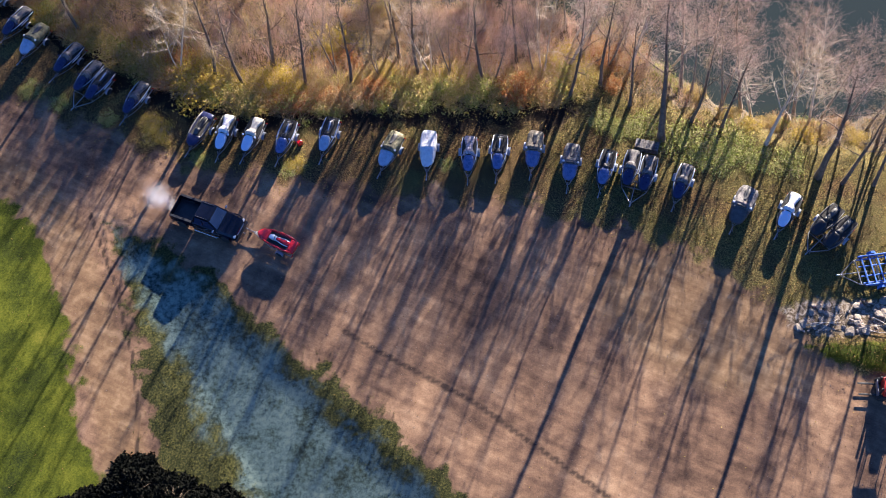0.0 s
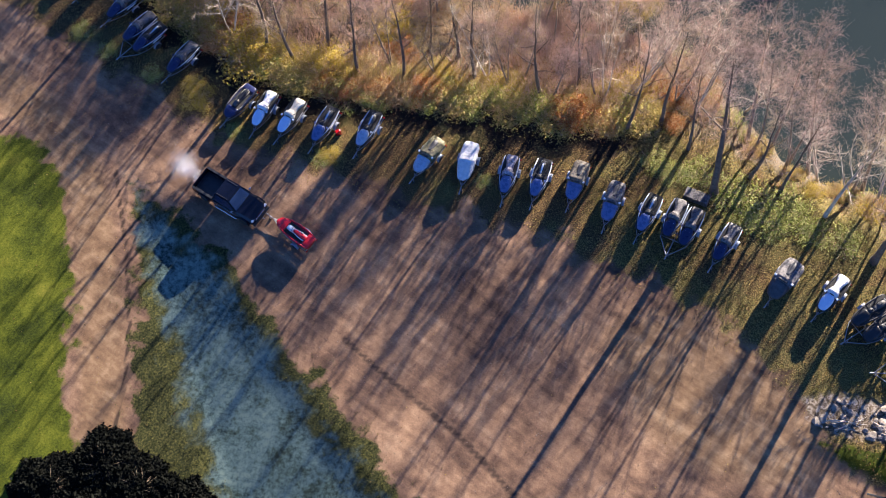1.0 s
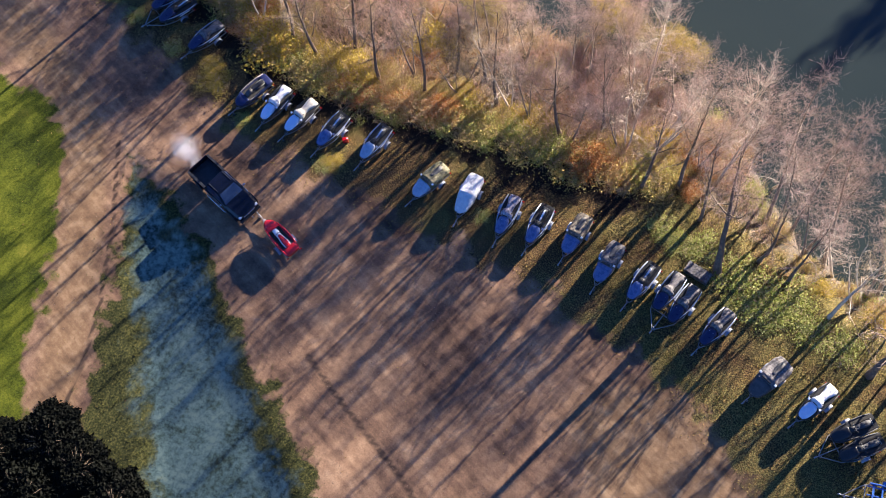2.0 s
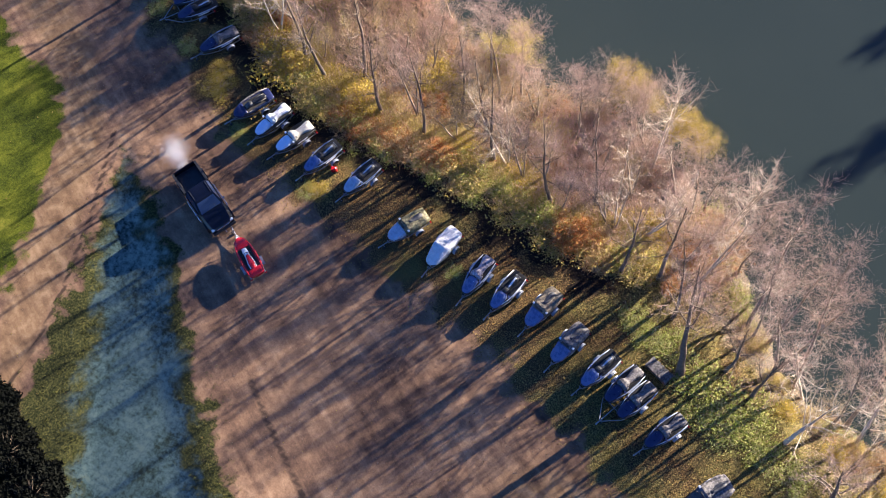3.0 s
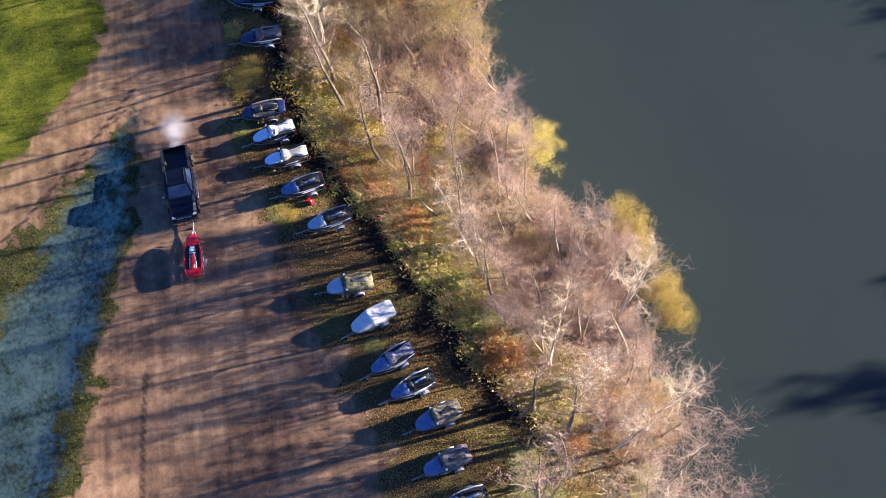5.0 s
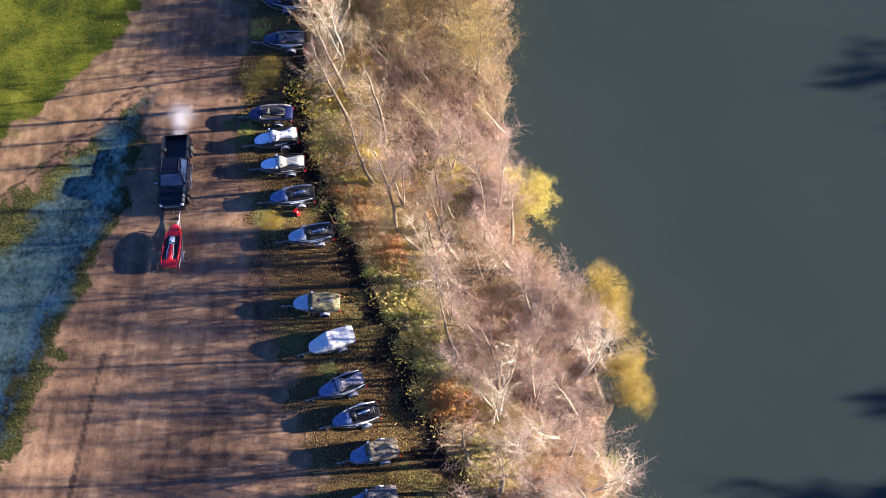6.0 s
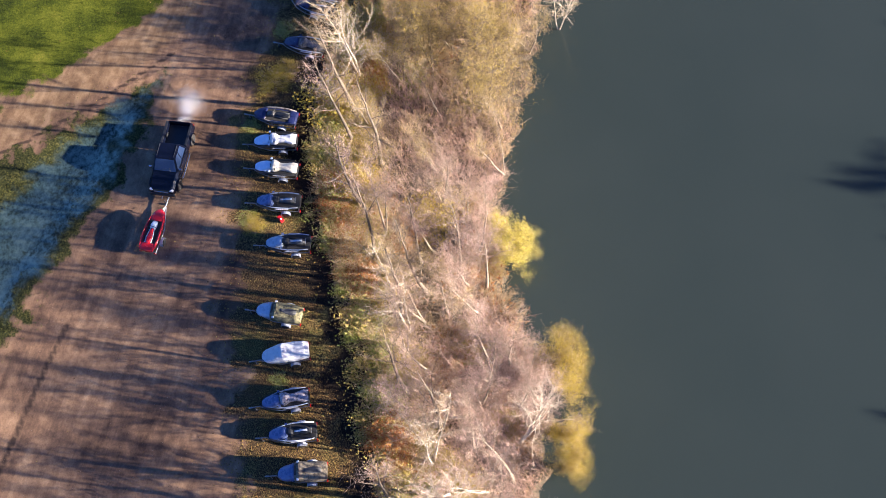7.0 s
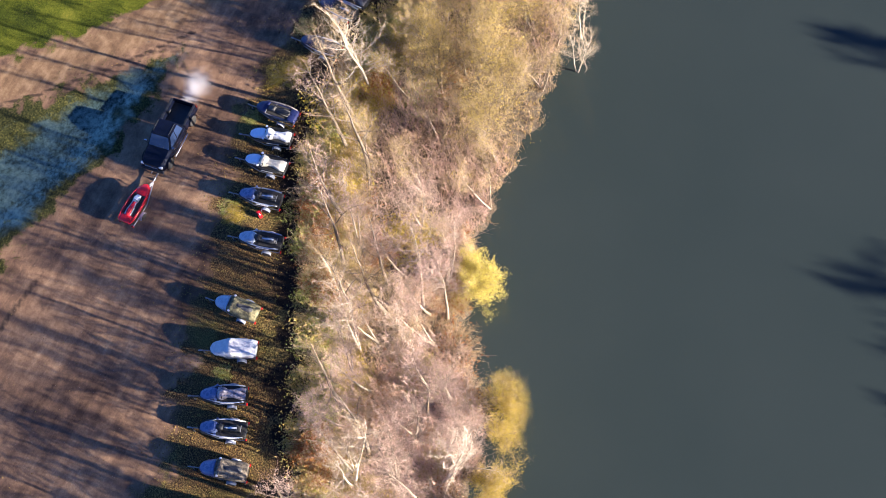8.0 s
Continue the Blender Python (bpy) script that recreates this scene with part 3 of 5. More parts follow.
def make_bush(name, seed, h, r, leaves, leaf_mat, twig_mat, label, leaf_size=0.085, stems=90, category="bush"):
    """Stems that fan out of the ground and clumps of leaves round their upper parts."""
    rng = np.random.default_rng(seed)
    root = thing(name, Matrix(), label, category, "bushes on the lake bank")
    az, rad = rng.random(stems) * 6.283, np.sqrt(rng.random(stems)) * r
    base = np.stack([np.cos(az) * rad * 0.55, np.sin(az) * rad * 0.55, np.full(stems, -0.25)], 1)
    top = np.stack([np.cos(az) * rad, np.sin(az) * rad, h * (0.55 + 0.5 * rng.random(stems)) * (1 - 0.45 * (rad / r) ** 2)], 1)
    way = top - base
    ln = np.linalg.norm(way, axis=1)
    way /= ln[:, None]
    v, f = spikes(base, way, ln * 1.12, np.full(stems, 0.02))
    m = stems * 6
    k = rng.integers(0, stems, m)
    b2 = base[k] + way[k] * (ln[k] * (0.35 + 0.65 * rng.random(m)))[:, None]
    w2 = way[k] * 0.5 + rng.normal(size=(m, 3)) * 0.6
    w2 /= np.linalg.norm(w2, axis=1, keepdims=True)
    v2, f2 = spikes(b2, w2, 0.3 + 0.5 * rng.random(m), np.full(m, 0.011))
    part_mesh("brushwood", raw_mesh("brushwood", np.concatenate([v, v2]), np.concatenate([f, f2 + len(v)])), twig_mat, root)
    clumps = max(14, stems // 3)
    kc = rng.integers(0, stems, clumps)
    cc = base[kc] + way[kc] * (ln[kc] * (0.55 + 0.5 * rng.random(clumps)))[:, None]
    k = rng.integers(0, clumps, leaves)
    pos = cc[k] + rng.normal(size=(leaves, 3)) * np.array([0.34, 0.34, 0.27]) * (r / 1.6)
    pos[:, 2] = np.maximum(pos[:, 2], 0.03)
    v, f = leaf_cards(pos, leaf_size * (0.55 + 0.9 * rng.random(leaves)), rng)
    part_mesh("foliage", raw_mesh("foliage", v, f), leaf_mat, root)
    return root


def stand(ob, x, y, turn, size=1.0, first=False, tall=1.0):
    z = float(height(x, y))
    m = pose(x, y, z, 0, 0, turn) @ Matrix.Diagonal((size, size, size * tall, 1))
    if first:
        ob.matrix_basis = m
        return ob
    return copy_thing(ob, m)


PINK = "bare tree with fine pinkish-brown twigs on the wooded bank"
KINDS = {
    "pink_a": make_tree("bare_tree", 11, 10.0, 16, 3.8, 2000, 0.9, M["grey_bark"], M["pink_twigs"], PINK, first=0.52),
    "pink_b": make_tree("bare_tree", 12, 9.2, 14, 3.5, 1950, 0.85, M["grey_bark"], M["pink_twigs"], PINK, first=0.5, forks=2),
    "pink_c": make_tree("bare_tree", 13, 10.8, 16, 3.7, 2000, 0.9, M["grey_bark"], M["pink_twigs"], PINK, first=0.52, lean=(0.05, 0.06)),
    "airy": make_tree("bare_tree", 33, 10.6, 14, 3.6, 1050, 0.9, M["grey_bark"], M["pink_twigs"], "open bare tree with sparse pinkish twigs by the water", first=0.52, girth=0.012),
    "airy_b": make_tree("bare_tree", 34, 9.6, 13, 3.4, 1000, 0.9, M["pale_bark"], M["pink_twigs"], "open bare tree with pale limbs by the water", first=0.42, forks=2),
    "brown": make_tree("bare_tree", 14, 9.3, 14, 3.4, 1700, 0.85, M["grey_bark"], M["brown_twigs"], "bare tree with brown twigs and a few olive leaves", leaves=600, leaf_mat=M["mustard_leaves"], leaf_size=0.055, first=0.5, forks=2),
    "leaning": make_tree("bare_tree", 43, 11.0, 15, 3.6, 1500, 0.9, M["grey_bark"], M["pink_twigs"], "bare tree leaning far out over the water", first=0.42, girth=0.014, lean=(-0.08, 0.75)),
    "stout": make_tree("bare_tree", 41, 14.0, 12, 3.4, 1100, 0.9, M["bark"], M["pink_twigs"], "tall bare tree with a stout dark trunk on the grassy bank", first=0.48, girth=0.0185),
    "stout_pale": make_tree("birch_tree", 42, 12.0, 13, 3.2, 900, 0.8, M["pale_bark"], M["brown_twigs"], "tall pale birch with a stout trunk by the water", first=0.35, girth=0.012),
    "thin": make_tree("bare_tree", 15, 12.0, 11, 2.6, 520, 0.8, M["bark"], M["brown_twigs"], "slender bare tree with an open crown and dark trunk", first=0.32, girth=0.0135),
    "thin_b": make_tree("bare_tree", 16, 11.0, 10, 2.7, 480, 0.8, M["bark"], M["pink_twigs"], "slender leaning bare tree with an open crown", first=0.3, lean=(0.08, 0.0), girth=0.013),
    "pale": make_tree("birch_tree", 17, 11.0, 13, 3.0, 1100, 0.8, M["pale_bark"], M["brown_twigs"], "pale-barked bare birch with bleached limbs", first=0.25, forks=2, girth=0.007),
    "gold": make_tree("willow_tree", 18, 7.5, 16, 3.4, 3400, 0.9, M["bark"], M["gold_twigs"], "bushy willow with golden-tan twigs at the water's edge", first=0.12, forks=3, leaves=1300, leaf_mat=M["mustard_leaves"], leaf_size=0.055),
    "yellow": make_tree("yellow_tree", 19, 4.6, 13, 2.0, 1200, 0.6, M["bark"], M["brown_twigs"], "small tree with bright yellow leaves leaning over the water", first=0.12, forks=3, leaves=8500, leaf_mat=M["yellow_leaves"], leaf_size=0.055),
    "mustard": make_tree("yellow_tree", 20, 5.2, 13, 2.2, 1800, 0.7, M["bark"], M["brown_twigs"], "small tree with mustard-yellow autumn leaves", first=0.12, forks=3, leaves=6000, leaf_mat=M["mustard_leaves"], leaf_size=0.05),
    "orange": make_bush("orange_bush", 21, 2.6, 1.6, 2000, M["orange_leaves"], M["brown_twigs"], "bush with rusty orange autumn leaves"),
    "yellow_bush": make_bush("yellow_bush", 22, 2.4, 1.9, 2300, M["mustard_leaves"], M["brown_twigs"], "bush with golden yellow autumn leaves"),
    "olive": make_bush("hedge_bush", 23, 2.6, 1.5, 2400, M["olive_leaves"], M["gold_twigs"], "tangled bush with olive and brown leaves", 0.06, stems=130),
    "olive_b": make_bush("hedge_bush", 24, 3.0, 1.7, 1700, M["olive_leaves"], M["gold_twigs"], "tall thicket of brown stems with olive leaves", 0.055, stems=170),
    "thicket": make_bush("thicket", 25, 2.8, 1.9, 350, M["orange_leaves"], M["brown_twigs"], "bare brown thicket with a few rusty leaves", stems=190),
    "low": make_bush("hedge_bush", 27, 0.95, 1.25, 1900, M["hedge_leaves"], M["brown_twigs"], "low dense olive hedge bush behind the trailers", 0.06, stems=70),
    "low_green": make_bush("hedge_bush", 28, 0.95, 1.3, 1500, M["bramble_leaves"], M["brown_twigs"], "low dark green bush at the foot of the wood", 0.06, stems=60),
    "low_brown": make_bush("hedge_bush", 29, 1.0, 1.2, 700, M["orange_leaves"], M["brown_twigs"], "low tangle of brown stems with rusty leaves", 0.05, stems=150),
    "bramble": make_bush("bramble_bush", 26, 0.8, 1.6, 1500, M["bramble_leaves"], M["brown_twigs"], "low green bramble patch with sunlit leaves", 0.085, stems=60),
}
used = set()


def plant(kind, x, y, turn=None, size=1.0, tall=1.0, rng=random.Random(5)):
    turn = rng.random() * 360 if turn is None else turn
    ob = stand(KINDS[kind], x, y, turn, size, kind not in used, tall)
    used.add(kind)
    return ob


# single trees that stand out
for kind, x, y, turn, size in (
        ("pale", -22.2, 54.0, 10, 1.0), ("leaning", 16.0, 51.6, -4, 1.0), ("leaning", 17.6, 51.0, -18, 0.9), ("leaning", 20.4, 49.8, 6, 0.95), ("leaning", 19.0, 50.6, -30, 0.75), ("leaning", 24.2, 49.2, -10, 0.95), ("stout_pale", 21.4, 46.0, 60, 1.0), ("pale", -3.0, 53.5, 200, 0.9), ("pale", 5.5, 53.2, 120, 0.95), ("pale", 25.5, 50.2, 300, 0.8),
        ("stout", 13.9, 46.6, 0, 1.05), ("stout", 24.8, 43.2, 90, 1.0), ("thin", 26.4, 42.6, 140, 0.95), ("thin_b", 28.6, 42.4, 20, 1.0), ("thin", 9.7, 51.4, 210, 1.0),
        ("thin", -3.9, 53.2, 250, 1.0), ("thin", -5.4, 55.2, 30, 0.95), ("thin_b", -7.7, 55.2, 310, 0.95), ("thin_b", 11.8, 49.6, 40, 0.9), ("thin", 16.2, 48.2, 80, 0.9),
        ("thin_b", 18.4, 47.6, 200, 0.95), ("thin", 31.0, 43.0, 160, 1.0), ("thin_b", 7.4, 50.6, 270, 0.95), ("thin", 29.8, 46.5, 330, 0.9), ("thin", 34.0, 44.0, 10, 1.0),
        ("thin", -19.4, 53.2, 110, 1.05), ("thin_b", -17.2, 52.6, 150, 1.0), ("thin", -15.0, 54.0, 190, 1.05), ("thin_b", -12.4, 52.4, 230, 1.0), ("thin", -30.2, 57.6, 270, 1.0), ("thin_b", -9.0, 52.4, 10, 0.95),
        ("thin", 1.0, 52.6, 330, 0.95), ("thin_b", 3.6, 54.0, 60, 0.95),
        ("yellow", -6.9, 61.0, 0, 0.8), ("yellow", -8.3, 60.6, 80, 0.7), ("airy", -6.0, 57.4, 140, 0.9), ("pink_b", -3.4, 58.2, 210, 0.9), ("pink_a", -5.2, 58.9, 40, 0.9), ("pink_c", -7.8, 59.0, 130, 0.78), ("airy", 1.2, 57.6, 90, 0.75), ("mustard", 1.0, 62.0, 40, 0.8), ("mustard", 3.2, 62.6, 150, 0.92), ("mustard", 5.4, 61.9, 260, 0.92), ("mustard", 7.4, 60.9, 20, 0.85), ("airy", 0.4, 59.2, 10, 0.9), ("pink_c", 3.0, 59.0, 80, 0.9), ("airy_b", 5.4, 58.4, 160, 1.0), ("airy", 7.6, 57.6, 230, 0.98), ("airy", 9.8, 57.8, 300, 0.95), ("airy", 13.0, 56.2, 0, 0.85), ("airy_b", 15.6, 54.6, 20, 0.85), ("airy_b", 11.6, 56.4, 120, 0.95),
        ("gold", -20.5, 63.5, 0, 1.0), ("gold", -17.8, 62.0, 100, 0.9), ("gold", -23.5, 62.5, 200, 1.05), ("gold", -21.5, 59.0, 300, 0.9), ("gold", -26.5, 65.5, 40, 1.0), ("gold", -24.5, 58.5, 150, 0.9),
        ("gold", -30.0, 63.5, 250, 1.0), ("yellow_bush", -14.6, 52.4, 30, 0.9), ("yellow_bush", -17.0, 52.2, 190, 0.8), ("gold", -33.5, 66.0, 10, 1.0), ("gold", -28.0, 60.0, 80, 0.9),
        ("pale", -23.0, 68.3, 45, 0.6), ("pale", -25.6, 68.8, 190, 0.6),
        ("orange", 3.4, 51.0, 0, 0.85), ("orange", 4.6, 51.2, 90, 0.7), ("orange", -14.4, 50.6, 50, 0.75), ("orange", -12.6, 50.4, 170, 0.8), ("orange", -9.4, 54.6, 20, 0.9), ("orange", -7.0, 51.4, 70, 0.9), ("orange", -10.6, 50.9, 140, 0.8), ("orange", 10.6, 51.4, 200, 0.6),
        ("yellow_bush", -20.6, 52.2, 0, 1.4), ("yellow_bush", -19.9, 52.0, 100, 0.75), ("yellow_bush", -33.5, 58.8, 30, 0.8), ("yellow_bush", -10.5, 56.5, 60, 1.2), ("yellow_bush", -13.0, 51.6, 40, 0.7),
        ("yellow_bush", 24.3, 46.8, 50, 0.6), ("yellow_bush", 20.5, 47.8, 90, 0.5), ("yellow_bush", 28.2, 46.6, 220, 0.6)):
    plant(kind, x, y, turn, size, 0.7 if kind in ("orange", "yellow_bush") else 1.0)

# the wood: denser to the west, open to the east
rng = random.Random(8)
for i in range(50):
    x = -42 + 55 * (i + rng.random()) / 50
    a, b = float(hedge_y(x)) + 2.8, float(lake_y(x)) - 0.9
    y = a + (b - a) * ((i * 0.382 + rng.random() * 0.35) % 1.0)
    kind = rng.choice(("pink_a", "pink_b", "pink_c", "pink_a", "pink_b", "brown"))
    if x < -4 and rng.random() < 0.7:
        kind = "brown"
    if x > 5:
        kind = rng.choice(("airy", "airy_b", "pink_b"))
    plant(kind, x, y, None, 0.70 + 0.22 * rng.random(), 1.1)
for x, y, kind, s in ((12.0, 53.0, "airy_b", 0.9), (16.6, 51.2, "airy", 1.0), (13.8, 55.0, "airy", 0.85), (18.8, 50.0, "airy", 1.05), (23.4, 48.9, "airy", 1.0), (25.2, 48.4, "airy_b", 1.05), (21.2, 49.6, "airy_b", 0.9), (26.2, 49.2, "airy", 1.0), 
                      (27.5, 48.2, "airy", 0.95), (29.4, 48.0, "airy", 0.9), (31.5, 48.5, "airy_b", 0.95), (35, 48.6, "airy", 1.0), (38, 47.0, "airy", 1.0), (42, 48, "airy_b", 1.0), (45, 46.5, "airy", 1.0), (48.5, 48, "airy", 0.95),
                      (52, 46, "brown", 1.0), (55, 48.5, "airy_b", 1.0), (46, 44, "brown", 0.9), (39.5, 44, "brown", 0.95), (59, 46, "airy", 1.0)):
    plant(kind, x, y, None, s)
# hedge along the foot of the wood
mixed = random.Random(3)
for i in range(60):
    x = -46 + 55 * (i + rng.random() * 0.6) / 60
    plant(mixed.choice(("low", "low_green", "low_green", "low_brown")), x, float(hedge_y(x)) + 0.8 + 0.5 * rng.random(), None, 0.85 + 0.3 * rng.random(), 0.85)
for i in range(60):
    x = -46 + 57 * (i + rng.random() * 0.8) / 60
    y = float(hedge_y(x)) + 1.9 + (i % 3) * 0.75 + rng.random() * 0.4
    plant(rng.choice(("olive", "olive", "olive_b", "thicket", "olive", "yellow_bush", "orange")), x, y, None, 0.8 + 0.2 * rng.random(), (0.42, 0.48, 0.58)[i % 3])
for i in range(36):
    x = -40 + 53 * rng.random()
    a, b = float(hedge_y(x)) + 3.5, float(lake_y(x)) - 0.6
    plant(rng.choice(("bramble", "thicket", "thicket", "olive")), x, a + (b - a) * rng.random(), None, 0.9 + 0.3 * rng.random(), 0.5)
for i in range(26):
    x = 8 + 27 * rng.random()
    y = float(hedge_y(x)) + (float(lake_y(x)) - 0.6 - float(hedge_y(x))) * (0.5 + 0.5 * rng.random())
    plant(rng.choice(("thicket", "olive", "bramble", "thicket", "bramble")), x, y, None, 0.45 + 0.3 * rng.random())
for x, y, s in ((14.6, 46.8, 1.0), (16.6, 46.2, 1.1), (17.6, 44.9, 1.0), (15.9, 44.6, 0.7), (19.2, 45.6, 0.9), (12.6, 47.9, 0.8), (20.9, 44.6, 0.8), (22.8, 44.2, 0.8), (9.6, 48.3, 0.7), (11.0, 47.5, 0.6), (18.6, 46.6, 0.9)):
    plant("bramble", x, y, None, s, 0.7)

# tufts and low growth between the trailers in the west
for kind, x, y, s, tall in (("yellow_bush", -23.3, 48.1, 0.75, 0.3), ("yellow_bush", -24.0, 49.2, 0.5, 0.35), ("bramble", -33.3, 52.4, 0.55, 0.7), ("bramble", -31.0, 51.0, 0.5, 0.6), ("bramble", -27.2, 49.6, 0.5, 0.6),
                            ("bramble", -20.2, 46.0, 0.4, 0.6), ("yellow_bush", -12.8, 45.2, 0.5, 0.25), ("bramble", -13.4, 44.7, 0.45, 0.5), ("bramble", -1.9, 44.9, 0.4, 0.5)):
    plant(kind, x, y, None, s, tall)

# trees on the other shore, whose shadows reach over the water
KINDS["far"] = make_tree("far_tree", 31, 13.5, 18, 4.2, 1200, 1.0, M["bark"], M["brown_twigs"], "tall tree with dense olive crown on the opposite shore", first=0.15, leaves=1500, leaf_mat=M["olive_leaves"], leaf_size=0.2)
for x, y, s in ((36.7, 115, 0.92), (39.4, 116, 0.9), (32, 118, 0.8), (26.6, 125, 0.8), (14.9, 134, 0.98), (17.6, 134, 0.92), (20.6, 132, 0.85), (-1.2, 140, 1.04), (3.0, 141, 0.95), (43, 108, 0.8)):
    plant("far", x, y, None, s)


# ---------------------------------------------------------------- watercraft and trailers
# a craft lies along +x, stern at x = 0, hull bottom on the trailer's bunks
STATIONS = ((0.0, 0.47, 0.50, 0.84), (0.35, 0.55, 0.47, 0.85), (0.95, 0.58, 0.46, 0.86), (1.6, 0.57, 0.46, 0.86), (2.1, 0.53, 0.49, 0.85), (2.45, 0.48, 0.54, 0.84), (2.7, 0.40, 0.60, 0.83), (2.84, 0.31, 0.66, 0.82), (2.93, 0.18, 0.72, 0.82))


def hull_ring(x, w, zk, zg):
    return [(x, 0, zk), (x, w * 0.55, zk + 0.06), (x, w * 0.93, zk + 0.17), (x, w, zg - 0.08), (x, w, zg), (x, w * 0.86, zg + 0.02),
            (x, 0, zg - 0.02), (x, -w * 0.86, zg + 0.02), (x, -w, zg), (x, -w, zg - 0.08), (x, -w * 0.93, zk + 0.17), (x, -w * 0.55, zk + 0.06)]


def dome(x, w, z0, z1, k=14, flat=0.6):
    """Half an oval over the deck, closed below."""
    pts = []
    for i in range(k + 1):
        a = math.pi * i / k
        c, s = math.cos(a), math.sin(a)
        pts.append((x, w * math.copysign(abs(c) ** flat, c), z0 + (z1 - z0) * s ** flat))
    return pts


def ruffle(bm, amount, seed):
    """Creases of a slack cloth."""
    for v in bm.verts:
        p = v.co * 2.3 + Vector((seed * 3.1, 0, 0))
        v.co += noise.noise_vector(p) * amount + noise.noise_vector(p * 3.0) * amount * 0.7
    return bm


def fine_loft(rings, n):
    """Loft with rings put in between by smooth steps."""
    out = []
    for a, b in zip(rings, rings[1:]):
        for i in range(n):
            t = i / n
            out.append([tuple(p + (q - p) * t for p, q in zip(u, v)) for u, v in zip(a, b)])
    return loft(out + [rings[-1]])


def make_craft(kind, hood, rear, hull="black", rail="black", label="", seed=0, name="jet_ski"):
    """kind: open, half (seat under a cloth) or full (all under a cloth)."""
    root = thing(name, Matrix(), label, "jet ski", "jet skis in the row")
    part("hull", loft([hull_ring(*s) for s in STATIONS]), M[hull], root, smooth=False)
    if kind == "full":
        rings = [dome(-0.02, 0.50, 0.70, 0.96), dome(0.3, 0.59, 0.70, 1.10), dome(0.9, 0.62, 0.70, 1.17), dome(1.35, 0.61, 0.72, 1.30), dome(1.6, 0.60, 0.72, 1.42),
                 dome(1.9, 0.57, 0.72, 1.30), dome(2.35, 0.50, 0.73, 1.12), dome(2.62, 0.44, 0.74, 1.0), dome(2.82, 0.34, 0.75, 0.92), dome(2.95, 0.18, 0.76, 0.85)]
        cut = 6
        if hood != rear:
            part("front_cover", ruffle(fine_loft(rings[cut - 1:], 5), 0.018, seed), M[hood], root, smooth=True)
            rings = rings[:cut]
            part("seat_pad", fine_loft([dome(0.28, 0.14, 1.0, 1.10), dome(0.5, 0.22, 1.0, 1.2), dome(0.95, 0.2, 1.0, 1.22), dome(1.3, 0.12, 1.05, 1.32)], 3), M["dark_cover"], root, smooth=True)
            part("windscreen", boxed(1.74, 1.86, -0.3, 0.3, 1.26, 1.385, 0.03), M["black"], root)
            for s in (1, -1):
                part("mirror", boxed(1.6, 1.74, min(s * 0.44, s * 0.6), max(s * 0.44, s * 0.6), 1.2, 1.3, 0.025), M["white_gel"], root)
        part("cover", ruffle(fine_loft(rings, 7), 0.034, seed), M[rear], root, smooth=True)
        part("tie_strap", tubed([(1.3, 0.63, 0.74), (1.3, 0.60, 1.02), (1.3, 0.3, 1.235), (1.3, 0, 1.25), (1.3, -0.3, 1.235), (1.3, -0.60, 1.02), (1.3, -0.63, 0.74)], 0.012, 5), M["black"], root)
        return root
    if kind == "tub":
        # a stubby craft: broad rounded nose, dark well, slim seat
        trim = "white_gel" if hood == "red_gel" else "dark_cover"
        part("nose", fine_loft([dome(2.12, 0.50, 0.82, 0.98), dome(2.4, 0.46, 0.82, 1.02), dome(2.65, 0.38, 0.81, 0.97), dome(2.85, 0.25, 0.8, 0.9), dome(3.0, 0.07, 0.79, 0.84)], 4), M[hood], root, smooth=True)
        part("well", boxed(0.42, 2.16, -0.42, 0.42, 0.85, 0.9, 0.02), M["rubber"], root)
        part("tail_deck", fine_loft([dome(0.0, 0.42, 0.8, 0.88), dome(0.2, 0.50, 0.82, 0.95), dome(0.5, 0.48, 0.84, 0.97)], 3), M[hood], root, smooth=True)
        part("seat", fine_loft([dome(0.45, 0.14, 0.88, 1.05), dome(0.75, 0.19, 0.88, 1.12), dome(1.2, 0.16, 0.88, 1.08), dome(1.5, 0.1, 0.9, 1.1)], 3), M[rear], root, smooth=True)
        for s in (1, -1):
            part("seat_trim", tubed([(0.5, s * 0.2, 0.94), (0.9, s * 0.22, 0.97), (1.45, s * 0.14, 1.0)], 0.035, 6), M[trim], root, smooth=True)
            part("gunwale", tubed([(0.1, s * 0.49, 0.88), (0.7, s * 0.56, 0.91), (1.5, s * 0.56, 0.93), (2.1, s * 0.50, 0.94), (2.4, s * 0.42, 0.95)], [0.04, 0.065, 0.065, 0.06, 0.04], 7), M[rail], root, smooth=True)
        part("console", fine_loft([dome(1.5, 0.17, 0.88, 1.14), dome(1.75, 0.2, 0.88, 1.2), dome(2.05, 0.16, 0.88, 1.04)], 2), M[trim], root, smooth=True)
        part("handlebar", tubed([(1.5, 0.36, 1.2), (1.6, 0, 1.22), (1.5, -0.36, 1.2)], 0.024, 7), M["black"], root)
        return root
    part("hood", fine_loft([dome(1.74, 0.25, 0.85, 1.18), dome(1.88, 0.35, 0.85, 1.22), dome(2.1, 0.39, 0.85, 1.16), dome(2.38, 0.38, 0.84, 1.06), dome(2.62, 0.33, 0.82, 0.96), dome(2.8, 0.25, 0.81, 0.89), dome(2.91, 0.16, 0.80, 0.84)], 3), M[hood], root, smooth=True)
    part("console", fine_loft([dome(1.38, 0.19, 0.9, 1.16), dome(1.55, 0.22, 0.9, 1.24), dome(1.78, 0.18, 1.0, 1.22)], 2), M["black"], root, smooth=True)
